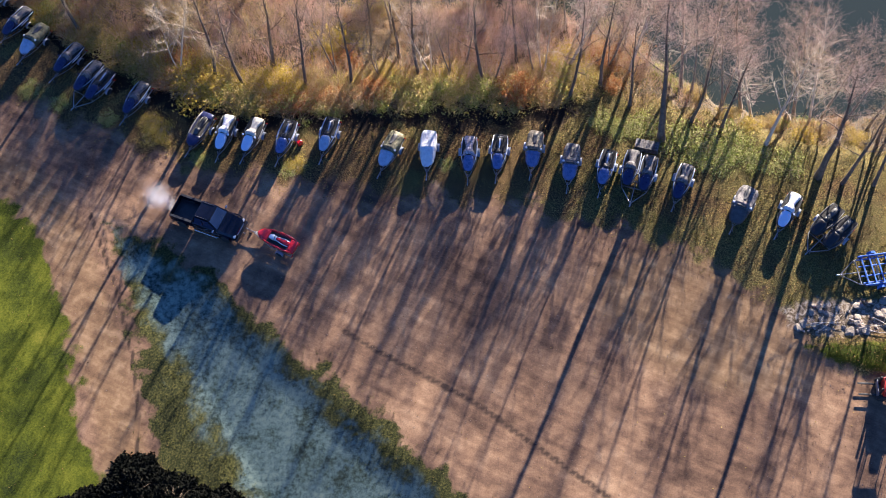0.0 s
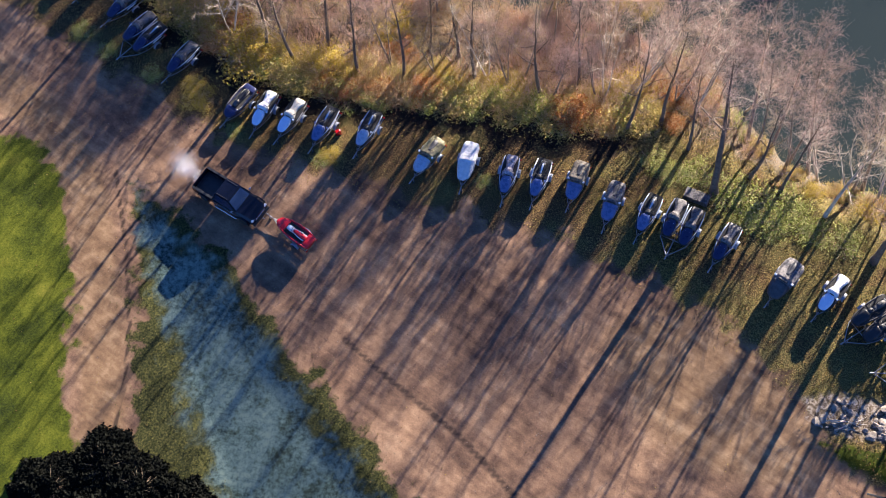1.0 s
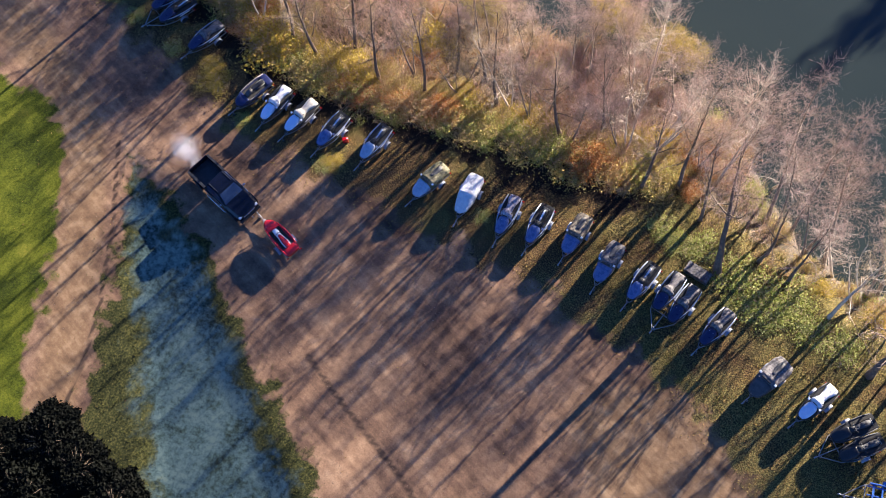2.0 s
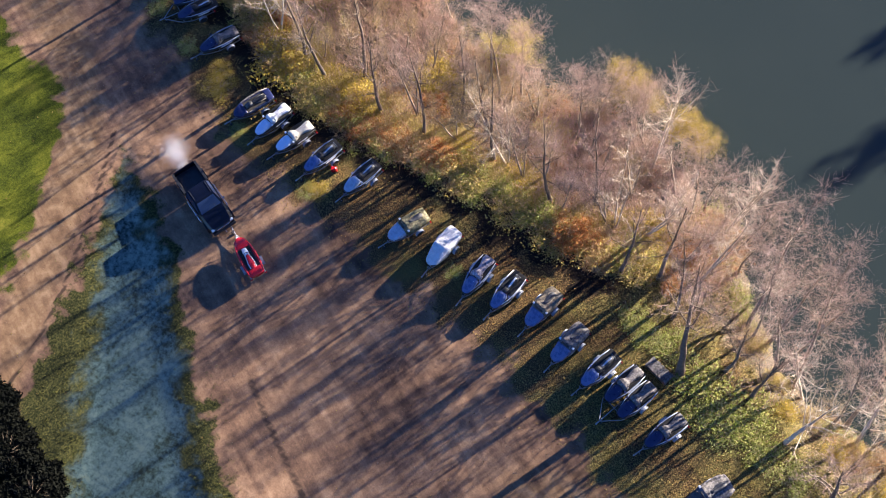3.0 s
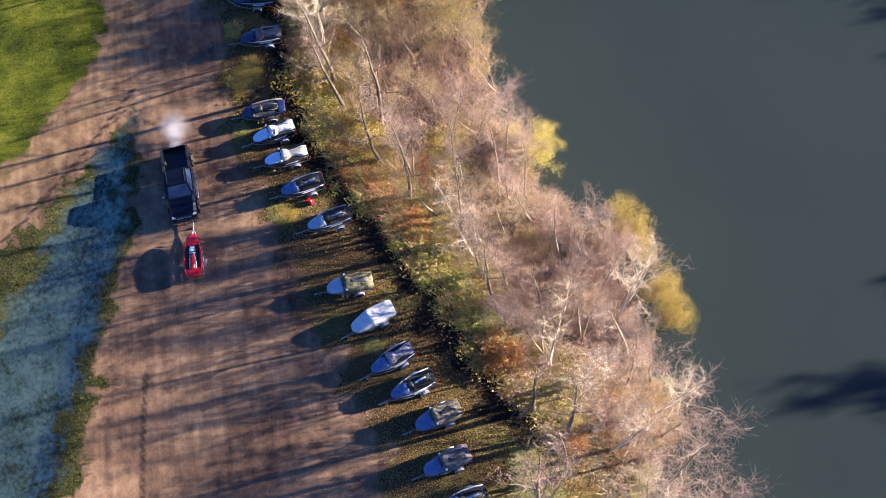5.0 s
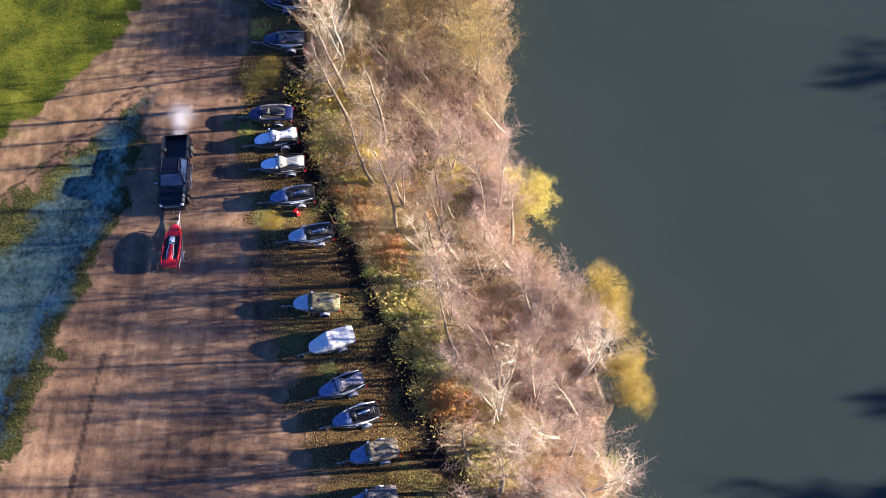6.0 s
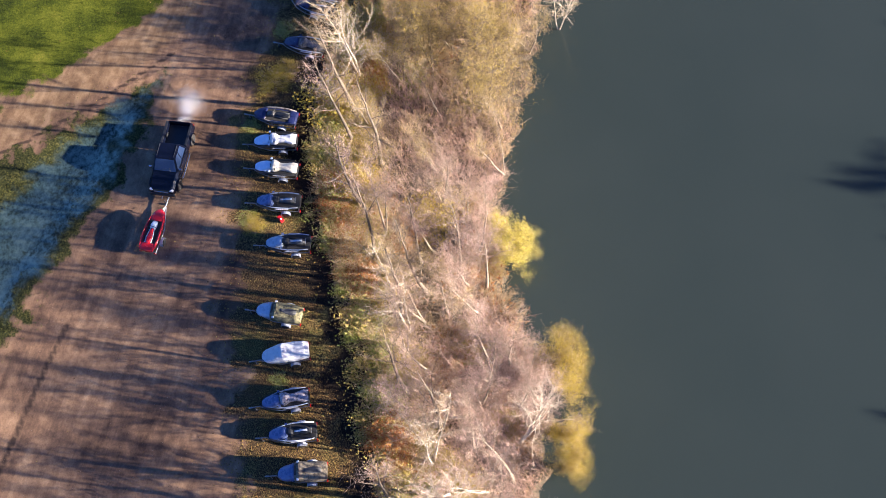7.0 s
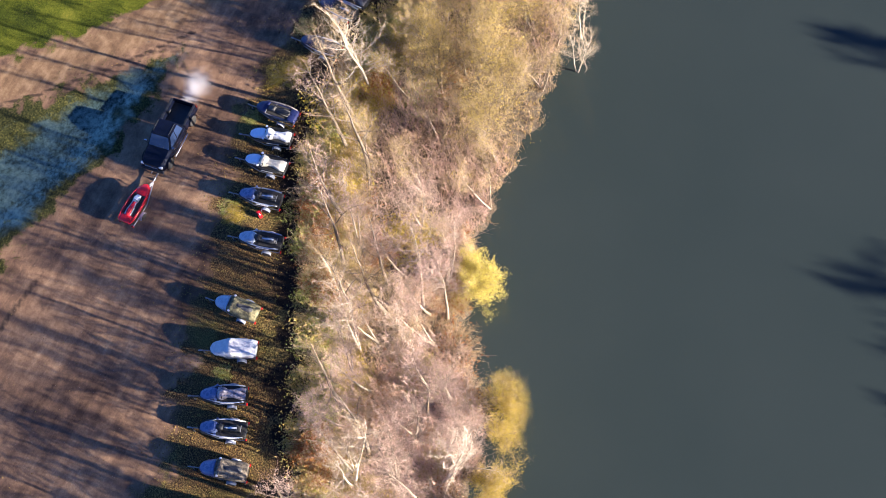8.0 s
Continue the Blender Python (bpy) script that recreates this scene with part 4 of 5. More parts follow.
    for s in (1, -1):
        w = part("footwell", boxed(0.22, 1.5, min(s * 0.24, s * 0.47), max(s * 0.24, s * 0.47), 0.86, 0.895, 0.012), M["rubber"], root)
        part("gunwale", tubed([(0.12, s * 0.50, 0.89), (0.7, s * 0.56, 0.90), (1.4, s * 0.56, 0.91), (1.95, s * 0.49, 0.90), (2.45, s * 0.35, 0.88)], [0.03, 0.045, 0.045, 0.035, 0.02], 6), M[rail], root, smooth=True)
        part("side_stripe", boxed(0.75, 1.6, min(s * 0.565, s * 0.60), max(s * 0.565, s * 0.60), 0.70, 0.80, 0.01), M["white_gel"], root)
        part("mirror", boxed(1.72, 1.86, min(s * 0.40, s * 0.54), max(s * 0.40, s * 0.54), 1.12, 1.2, 0.02), M[hood], root)
    part("boarding_deck", boxed(0.0, 0.34, -0.44, 0.44, 0.862, 0.9, 0.015), M["rubber"], root)
    part("grab_rail", tubed([(0.32, 0.2, 0.9), (0.28, 0.2, 1.02), (0.28, -0.2, 1.02), (0.32, -0.2, 0.9)], 0.016, 6), M["steel"], root)
    bar = part("handlebar", tubed([(1.42, 0.40, 1.27), (1.5, 0.2, 1.29), (1.52, 0, 1.28), (1.5, -0.2, 1.29), (1.42, -0.40, 1.27)], 0.018, 7), M["black"], root, smooth=True)
    for s in (1, -1):
        part("grip", tubed([(1.43, s * 0.29, 1.275), (1.40, s * 0.42, 1.265)], 0.027, 7), M["rubber"], bar)
    if kind == "half":
        rings = [dome(0.02, 0.38, 0.80, 0.95), dome(0.3, 0.40, 0.82, 1.12), dome(0.75, 0.27, 0.86, 1.17), dome(1.15, 0.24, 0.88, 1.18), dome(1.36, 0.36, 0.9, 1.36), dome(1.56, 0.42, 0.9, 1.38), dome(1.72, 0.36, 0.92, 1.27)]
        part("hood_badge", boxed(1.95, 2.05, -0.17, 0.17, 1.145, 1.172, 0.006), M["white_gel"], root)
        part("seat_cover", ruffle(fine_loft(rings, 4), 0.02, seed), M[rear], root, smooth=True)
    else:
        part("seat", fine_loft([dome(0.34, 0.16, 0.88, 1.04), dome(0.55, 0.21, 0.88, 1.15), dome(0.9, 0.2, 0.88, 1.13), dome(1.0, 0.17, 0.88, 1.07), dome(1.35, 0.16, 0.88, 1.06), dome(1.5, 0.12, 0.9, 1.12)], 3), M[rear], root, smooth=True)
        part("seat_panel", fine_loft([dome(0.5, 0.09, 1.0, 1.165), dome(0.9, 0.09, 1.0, 1.142), dome(1.02, 0.07, 0.98, 1.08), dome(1.3, 0.06, 0.98, 1.072)], 2), M[rail], root, smooth=True)
        part("hood_badge", boxed(2.0, 2.1, -0.16, 0.16, 1.125, 1.15, 0.006), M[rail], root)
    return root


def wheel(parent, x, y, z, r, w, rim="steel"):
    rings = []
    for yy, rr in ((-w / 2, r * 0.62), (-w / 2, r * 0.9), (-w * 0.36, r), (w * 0.36, r), (w / 2, r * 0.9), (w / 2, r * 0.62)):
        rings.append([(x + rr * math.cos(a * math.pi / 9), y + yy, z + rr * math.sin(a * math.pi / 9)) for a in range(18)])
    hub = part("wheel", loft([[(x + rr * math.cos(a * math.pi / 7), y + yy, z + rr * math.sin(a * math.pi / 7)) for a in range(14)] for yy, rr in ((-w * 0.42, r * 0.6), (-w * 0.3, r * 0.35), (w * 0.3, r * 0.35), (w * 0.42, r * 0.6))]), M[rim], parent)
    part("tyre", loft(rings), M["rubber"], hub, smooth=True)


def mudguard(parent, x, y, z, r, w, mat):
    rings = []
    for a in (-10, 15, 45, 75, 105, 135, 165, 190):
        c, s = math.cos(radians(a)), math.sin(radians(a))
        rings.append([(x + c * r, y - w / 2, z + s * r), (x + c * r, y + w / 2, z + s * r), (x + c * (r - 0.02), y + w / 2, z + s * (r - 0.02)), (x + c * (r - 0.02), y - w / 2, z + s * (r - 0.02))])
    part("mudguard", loft(rings), M[mat], parent)


def make_trailer(crafts=1, label="", frame_mat="steel", guard="mudguard", empty=False, long=3.85):
    """A low trailer: drawbar, side members, bunks, wheels. crafts: how many lie side by side."""
    root = thing("trailer", Matrix(), label, "trailer", "trailers in the row")
    half = 0.52 if crafts == 1 else 1.12
    nose = 2.35 if crafts == 1 else 2.2
    for s in (1, -1):
        part("side_member", tubed([(0.05, s * half, 0.38), (nose - 0.55, s * half, 0.38), (nose + 0.25, s * half * (0.55 if crafts == 1 else 0.78), 0.38), (long - (0.75 if crafts == 1 else 0.35), s * 0.05, 0.38)], 0.034, 6), M[frame_mat], root)
        mudguard(root, 1.0, s * (half + 0.17), 0.28, 0.31, 0.19, guard)
        wheel(root, 1.0, s * (half + 0.17), 0.25, 0.25, 0.15)
        part("rear_lamp", boxed(0.0, 0.06, s * half - 0.09, s * half + 0.09, 0.40, 0.49, 0.01), M["red_lens"], root)
    for x in (0.15, 0.95, 1.75) + ((2.3,) if crafts == 2 else ()):
        w = half if x < 2 else half * 0.78
        part("cross_member", boxed(x - 0.03, x + 0.03, -w, w, 0.35, 0.41, 0.006), M[frame_mat], root)
    part("axle", tubed([(1.0, -half - 0.12, 0.27), (1.0, half + 0.12, 0.27)], 0.028, 7), M["steel"], root)
    part("drawbar", tubed([(1.6, 0, 0.36), (long - 0.1, 0, 0.40)], 0.038, 6), M[frame_mat], root)
    part("coupling", tubed([(long - 0.22, 0, 0.42), (long - 0.05, 0, 0.42), (long, 0, 0.40)], [0.045, 0.055, 0.04], 8), M["steel"], root)
    part("jockey_wheel", tubed([(long - 0.4, 0.1, 0.10), (long - 0.4, 0.1, 0.62)], 0.024, 7), M["steel"], root)
    part("jockey_tyre", tubed([(long - 0.4, 0.06, 0.1), (long - 0.4, 0.14, 0.1)], 0.10, 10), M["rubber"], root)
    for c in ((0,) if crafts == 1 else (-0.62, 0.62)):
        for s in (1, -1):
            part("bunk", boxed(0.1, 2.2, c + s * 0.26 - 0.04, c + s * 0.26 + 0.04, 0.41, 0.478 if empty else 0.505, 0.01), M["blue_steel" if empty else "rubber"], root)
        back = 0 if crafts == 1 else -0.45
        post = part("winch_post", tubed([(2.75 + back, c, 0.36), (2.98 + back, c, 0.74)], 0.028, 6), M[frame_mat], root)
        part("bow_stop", boxed(2.98 + back, 3.05 + back, c - 0.09, c + 0.09, 0.68, 0.78, 0.02), M["rubber"], post)
    return root


CRAFTS = {
    "white": make_craft("full", "white_cover", "white_cover", label="jet ski wrapped in a bright white cover on its trailer", seed=1),
    "white_half": make_craft("half", "skylit_white_gel", "white_cover", label="white jet ski with a white cloth over its seat", seed=2),
    "cream_half": make_craft("half", "skylit_white_gel", "cream_cover", label="white jet ski with a cream cloth over its seat", seed=3),
    "olive": make_craft("full", "skylit_grey_gel", "olive_cover", label="jet ski under a weathered olive cover with pale bow", seed=4),
    "tan": make_craft("full", "skylit_blue_gel", "tan_cover", label="jet ski under a brown-tan cover, bow tinted blue by skylight", seed=5),
    "grey": make_craft("full", "skylit_blue_gel", "grey_cover", label="jet ski under a grey-brown cover, bow tinted blue by skylight", seed=6),
    "dark": make_craft("open", "navy_gel", "black", label="dark navy jet ski with black seat and pale gunwales", rail="skylit_grey_gel", seed=7),
    "dark_half": make_craft("half", "navy_gel", "grey_cover", label="navy jet ski with grey cloth over its seat", rail="skylit_grey_gel", seed=8),
    "skylit_open": make_craft("open", "skylit_blue_gel", "dark_cover", label="jet ski with skylit blue hood, dark seat and pale gunwales", rail="skylit_grey_gel", seed=9),
    "camo": make_craft("half", "skylit_blue_gel", "camo_cover", label="jet ski with skylit blue bow under a dark patterned cloth", rail="skylit_grey_gel", seed=10),
    "grey_open": make_craft("open", "skylit_grey_gel", "dark_cover", label="pale grey jet ski with dark seat", rail="skylit_grey_gel", seed=11),
    "black_tan": make_craft("full", "dark_cover", "grey_cover", label="broad jet ski with black front and grey rear cover", seed=12),
    "black_open": make_craft("open", "black", "dark_cover", label="black jet ski with dark grey seat", rail="dark_cover", seed=15),
    "ring": make_craft("tub", "navy_gel", "black", "navy_gel", label="stubby navy jet ski with grey-rimmed dark oval well", rail="grey_cover", seed=14),
    "black_grey": make_craft("open", "skylit_blue_gel", "black", label="jet ski with skylit blue bow, black seat and white rails", rail="white_gel", seed=13),
}
TRAILERS = {
    1: make_trailer(1, "galvanised single trailer with pale mudguards on leafy grass"),
    2: make_trailer(2, "galvanised double trailer carrying two jet skis"),
}
seen = set()


def put(store, key, m):
    if key in seen:
        return copy_thing(store[key], m)
    seen.add(key)
    store[key].matrix_basis = m
    return store[key]


# coupling x, y, heading of the coupling end, trailer kind, crafts
ROW = [
    (-38.4, 58.3, -122, 1, ("dark",)), (-36.4, 56.2, -125, 1, ("dark_half",)), (-34.6, 54.3, -118, 1, ("olive",)), (-31.9, 52.6, -124, 1, ("dark_half",)),
    (-29.9, 50.1, -123, 2, ("dark_half", "dark")), (-26.1, 48.7, -117, 1, ("dark_half",)), (-21.0, 45.8, -115, 1, ("ring",)), (-18.7, 45.3, -104, 1, ("white_half",)),
    (-16.9, 45.1, -110, 1, ("cream_half",)), (-14.3, 44.8, -107, 1, ("skylit_open",)), (-11.1, 44.9, -105, 1, ("grey_open",)), (-6.85, 43.65, -113, 1, ("olive",)),
    (-3.3, 43.4, -94, 1, ("white",)), (-0.35, 42.9, -94, 1, ("camo",)), (1.65, 43.0, -98, 1, ("black_grey",)), (4.1, 43.2, -100, 1, ("tan",)),
    (6.7, 42.05, -100, 1, ("grey",)), (8.9, 41.65, -107, 1, ("skylit_open",)), (11.1, 40.9, -107, 2, ("dark_half", "dark_half")), (14.0, 40.4, -113, 1, ("dark_half",)),
    (17.85, 38.5, -118, 1, ("black_tan",)), (20.9, 38.0, -120, 1, ("white_half",)), (22.9, 36.8, -137, 2, ("black_open", "black_open")),
]
for x, y, head, n, crafts in ROW:
    m = pose(x, y, float(height(x, y)), 0, 0, head) @ Matrix.Translation((-3.85, 0, 0))
    put(TRAILERS, n, m)
    for i, c in enumerate(crafts):
        wide = Matrix.Diagonal((1.05, 1.18, 1.0, 1)) if c == "black_tan" else Matrix()
        put(CRAFTS, c, m @ Matrix.Translation((0 if n == 1 else -0.5 + 0.12 * i, 0 if n == 1 else (-0.62, 0.62)[i], 0.03)) @ wide)

# the empty blue trailer
empty = make_trailer(2, "empty blue-framed double trailer with galvanised drawbar", "steel", "blue_steel", True)
tagged(empty, group="trailers in the row")
for x in (0.2, 0.75, 1.3, 1.85):
    part("deck_bar", boxed(x - 0.05, x + 0.05, -1.05, 1.05, 0.48, 0.55, 0.01), M["blue_steel"], empty)
for s in (1, -1):
    part("side_rail", boxed(0.05, 2.1, s * 1.08 - 0.04, s * 1.08 + 0.04, 0.42, 0.62, 0.012), M["blue_steel"], empty)
empty.matrix_basis = pose(24.8, 35.2, float(height(24.8, 35.2)), 0, 0, -173) @ Matrix.Translation((-3.85, 0, 0))

# the box behind the double trailer and the fuel can beside the row
crate = thing("crate", pose(12.75, 45.9, float(height(12.75, 45.9)), 0, 0, -15), "low grey slatted crate on the grass behind a double trailer", "crate")
part("body", boxed(-0.85, 0.85, -0.35, 0.35, 0, 0.5, 0.02), M["grey_cover"], crate)
for i in range(5):
    part("slat", boxed(-0.86 + i * 0.36, -0.60 + i * 0.36, -0.38, 0.38, 0.5, 0.54, 0.008), M["grey_cover"], crate)
can = thing("fuel_can", pose(-12.6, 46.9, float(height(-12.6, 46.9)), 0, 0, 30), "red plastic fuel can with white cap on the grass", "fuel can")
part("body", boxed(-0.2, 0.2, -0.13, 0.13, 0, 0.42, 0.04), M["red_gel"], can)
part("handle", tubed([(-0.12, 0, 0.42), (-0.1, 0, 0.5), (0.06, 0, 0.5), (0.08, 0, 0.42)], 0.02, 6), M["red_gel"], can)
part("cap", tubed([(0.14, 0, 0.41), (0.14, 0, 0.49)], 0.05, 10), M["white_gel"], can)


# ---------------------------------------------------------------- the pickup and the red jet ski on tow
def make_pickup(m):
    """Crew-cab pickup, front towards +x, on the ground at its middle."""
    root = thing("pickup_truck", m, "black crew-cab pickup truck with open load bed on the dirt lot", "pickup truck")

    def prof(x, w, z0, z1, r=0.1):
        return [(x, -w, z0), (x, -w * 1.0, z1 - r), (x, -w + r, z1), (x, w - r, z1), (x, w, z1 - r), (x, w, z0)]

    body = part("body", loft([prof(-0.82, 0.93, 0.42, 1.12), prof(0.2, 0.95, 0.42, 1.12), prof(1.05, 0.94, 0.45, 1.13), prof(1.2, 0.93, 0.48, 1.14)]), M["paint"], root)
    part("bonnet", loft([prof(1.2, 0.92, 0.5, 1.15, 0.14), prof(1.7, 0.91, 0.5, 1.13, 0.15), prof(2.25, 0.88, 0.5, 1.06, 0.17), prof(2.48, 0.83, 0.52, 0.98, 0.2), prof(2.56, 0.78, 0.55, 0.86, 0.16)]), M["paint"], root)
    # cab
    z0, z1 = 1.1, 1.80
    low = [(-0.80, 0.90), (1.20, 0.88)]
    top = [(-0.62, 0.70), (0.52, 0.70)]
    ring_low = [(low[0][0], -low[0][1], z0), (low[1][0], -low[1][1], z0), (low[1][0], low[1][1], z0), (low[0][0], low[0][1], z0)]
    ring_top = [(top[0][0], -top[0][1], z1), (top[1][0], -top[1][1], z1), (top[1][0], top[1][1], z1), (top[0][0], top[0][1], z1)]
    cab = loft([ring_low, ring_top])
    bmesh.ops.bevel(cab, geom=list(cab.edges), offset=0.05, segments=2, affect="EDGES")
    part("cab", cab, M["paint"], root)
    roof = part("roof", boxed(-0.6, 0.5, -0.66, 0.66, 1.785, 1.835, 0.024), M["paint"], root)
    for s in (1, -1):
        part("roof_rail", tubed([(-0.5, s * 0.6, 1.85), (0.4, s * 0.6, 1.85)], 0.018, 6), M["black"], roof)
    a, b = [Vector(p) for p in (ring_low[1], ring_low[2])]
    c, d = [Vector(p) for p in (ring_top[2], ring_top[1])]

    def inset(q, k, j):
        u0, u1 = q[0].lerp(q[1], k), q[1].lerp(q[0], k)
        v0, v1 = q[3].lerp(q[2], k), q[2].lerp(q[3], k)
        return [u0.lerp(v0, j), u1.lerp(v1, j), v1.lerp(u1, j), v0.lerp(u0, j)]

    part("windscreen", panel(inset([a, b, c, d], 0.06, 0.08), 0.012), M["glass"], root)
    back = [Vector(p) for p in (ring_low[3], ring_low[0], ring_top[0], ring_top[3])]
    part("rear_window", panel(inset(back, 0.1, 0.2), 0.012), M["glass"], root)
    for s in (1, -1):
        q = [Vector((x, s * w, z)) for x, w, z in ((-0.66, 0.885, 1.16), (1.02, 0.87, 1.16), (0.46, 0.715, 1.74), (-0.52, 0.715, 1.74))]
        f = [q[0].lerp(q[1], 0.5), q[1], q[2], q[3].lerp(q[2], 0.53)]
        r = [q[0], q[0].lerp(q[1], 0.46), q[3].lerp(q[2], 0.47), q[3]]
        for k in (f, r):
            k = k if s < 0 else [k[1], k[0], k[3], k[2]]
            part("side_window", panel(k, 0.012), M["glass"], root)
        for x0 in (-0.78, 0.16):
            door = part("door", boxed(x0, x0 + 0.9, s * 0.945 - 0.012, s * 0.945 + 0.012, 0.5, 1.08, 0.01), M["paint"], root)
            part("handle", boxed(x0 + 0.08, x0 + 0.26, s * 0.965 - 0.012, s * 0.965 + 0.012, 0.95, 0.99, 0.006), M["chrome"], door)
        arm = part("mirror", boxed(0.92, 1.04, min(s * 0.96, s * 1.16), max(s * 0.96, s * 1.16), 1.14, 1.32, 0.03), M["chrome"], root)
        part("running_board", tubed([(-0.72, s * 0.98, 0.42), (-0.6, s * 1.04, 0.40), (1.1, s * 1.04, 0.40), (1.22, s * 0.98, 0.42)], 0.045, 8), M["chrome"], root, smooth=True)
        for x0 in (-1.72, 1.72):
            mudguard(root, x0, s * 0.93, 0.42, 0.49, 0.16, "paint")
            wheel(root, x0, s * 0.86, 0.39, 0.39, 0.26, "chrome")
        lamp = part("headlight", boxed(2.36, 2.52, min(s * 0.56, s * 0.82), max(s * 0.56, s * 0.82), 0.80, 0.98, 0.04), M["lamp_glass"], root)
        part("tail_light", boxed(-2.64, -2.56, min(s * 0.80, s * 0.93), max(s * 0.80, s * 0.93), 0.72, 1.0, 0.02), M["red_lens"], root)
        wall = part("bed_side", boxed(-2.6, -0.86, min(s * 0.80, s * 0.94), max(s * 0.80, s * 0.94), 0.52, 1.13, 0.035), M["paint"], root)
        part("bed_cap", boxed(-2.58, -0.88, min(s * 0.78, s * 0.945), max(s * 0.78, s * 0.945), 1.13, 1.15, 0.008), M["black"], wall)
    part("bed_floor", boxed(-2.58, -0.86, -0.80, 0.80, 0.58, 0.66, 0.01), M["black"], root)
    part("bed_front", boxed(-0.90, -0.84, -0.80, 0.80, 0.6, 1.14, 0.015), M["paint"], root)
    part("tailgate", boxed(-2.64, -2.57, -0.80, 0.80, 0.6, 1.13, 0.02), M["paint"], root)
    part("front_bumper", boxed(2.48, 2.68, -0.86, 0.86, 0.42, 0.66, 0.06), M["black"], root)
    part("grille", boxed(2.5, 2.585, -0.5, 0.5, 0.68, 0.88, 0.02), M["chrome"], root)
    part("rear_bumper", boxed(-2.74, -2.62, -0.88, 0.88, 0.48, 0.62, 0.03), M["chrome"], root)
    for s in (1, -1):
        part("wiper", tubed([(1.16, s * 0.35, 1.16), (0.98, s * 0.05 + 0.25, 1.33)], 0.012, 5), M["black"], root)
    part("exhaust_pipe", tubed([(-2.5, 0.6, 0.36), (-2.78, 0.62, 0.34)], 0.035, 8), M["steel"], root)
    part("tow_ball", tubed([(2.62, 0, 0.44), (2.82, 0, 0.42), (2.84, 0, 0.48)], 0.035, 7), M["steel"], root)
    return root


TRUCK = pose(-18.75, 40.5, float(height(-18.7, 40.5)), 0, 0, -22.7)
make_pickup(TRUCK)
TOWED = pose(-12.45, 37.95, float(height(-12.5, 38)), 0, 0, 152.5)
tow = make_trailer(1, "small galvanised trailer hitched to the front of a pickup", long=4.15)
tow["group"] = ""
tow.matrix_basis = TOWED
red = make_craft("tub", "red_gel", "red_gel", "red_gel", "red_gel", "bright red jet ski with black footwells on a towed trailer", 20)
red["group"] = ""
red.matrix_basis = TOWED @ Matrix.Translation((0, 0, 0.03))


M["smoke"] = scatter("exhaust_smoke", ((0.80, 0.80, 0.84), (0.88, 0.88, 0.9), (0.84, 0.84, 0.88)), 1.0, 0.5)


def make_smoke():
    """A drifting puff of fine white droplets that thins out behind the tailgate."""
    rng = np.random.default_rng(4)
    lumps = np.stack([rng.random(26) ** 0.9, rng.normal(size=26), rng.normal(size=26)], 1)
    k = lumps[:, 0]
    mid = np.stack([-2.75 - 1.9 * k, 0.15 + lumps[:, 1] * (0.12 + 0.36 * k), 0.5 + 0.55 * k + lumps[:, 2] * 0.12], 1)
    n = 100000
    j = rng.integers(0, len(mid), n)
    pos = mid[j] + rng.normal(size=(n, 3)) * (0.13 + 0.22 * k[j])[:, None]
    pos[:, 2] = np.maximum(pos[:, 2], 0.06)
    v, f = leaf_cards(pos, 0.0045 + 0.003 * rng.random(n), rng)
    ob = part_mesh("exhaust_smoke", raw_mesh("exhaust_smoke", v, f), M["smoke"], None)
    ob.matrix_basis = TRUCK
    tagged(ob, "thin bluish-white exhaust smoke behind the pickup's bed", "smoke", kind="stuff")


make_smoke()


# ---------------------------------------------------------------- the east corner: machine, stones, branches
def make_loader(m):
    root = thing("forklift", m, "red forklift with black fork arms on the dirt", "forklift")
    part("body", boxed(-1.9, -0.1, -0.6, 0.6, 0.45, 1.15, 0.08), M["red_paint"], root)
    part("counterweight", boxed(-2.3, -1.8, -0.55, 0.55, 0.4, 1.25, 0.12), M["red_paint"], root)
    part("seat", boxed(-1.3, -0.75, -0.3, 0.3, 1.15, 1.6, 0.06), M["black"], root)
    part("overhead_guard", boxed(-1.7, -0.2, -0.5, 0.5, 2.05, 2.12, 0.02), M["black"], root)
    for s in (1, -1):
        for x in (-1.6, -0.25):
            part("guard_post", tubed([(x, s * 0.48, 1.1), (x, s * 0.46, 2.06)], 0.03, 6), M["black"], root)
        part("mast", boxed(0.0, 0.14, s * 0.4 - 0.06, s * 0.4 + 0.06, 0.1, 1.5, 0.015), M["black"], root)
        part("fork", boxed(0.14, 1.35, s * 0.38 - 0.06, s * 0.38 + 0.06, 0.28, 0.33, 0.01), M["black"], root)
        wheel(root, -0.1, s * 0.6, 0.34, 0.34, 0.24)
        wheel(root, -1.75, s * 0.55, 0.28, 0.28, 0.2)
    part("carriage", boxed(0.12, 0.2, -0.52, 0.52, 0.3, 0.75, 0.015), M["steel"], root)
    return root


make_loader(pose(26.4, 26.9, 0, 0, 0, 176))


def make_stone(seed):
    bm = bmesh.new()
    bmesh.ops.create_icosphere(bm, subdivisions=2, radius=1.0)
    for v in bm.verts:
        v.co += noise.noise_vector(v.co * 1.3 + Vector((seed * 5.0, 0, 0))) * 0.45
        v.co.z *= 0.28
    me = bpy.data.meshes.new("stone")
    bm.to_mesh(me)
    bm.free()
    me.materials.append(M["stone"])
    return me


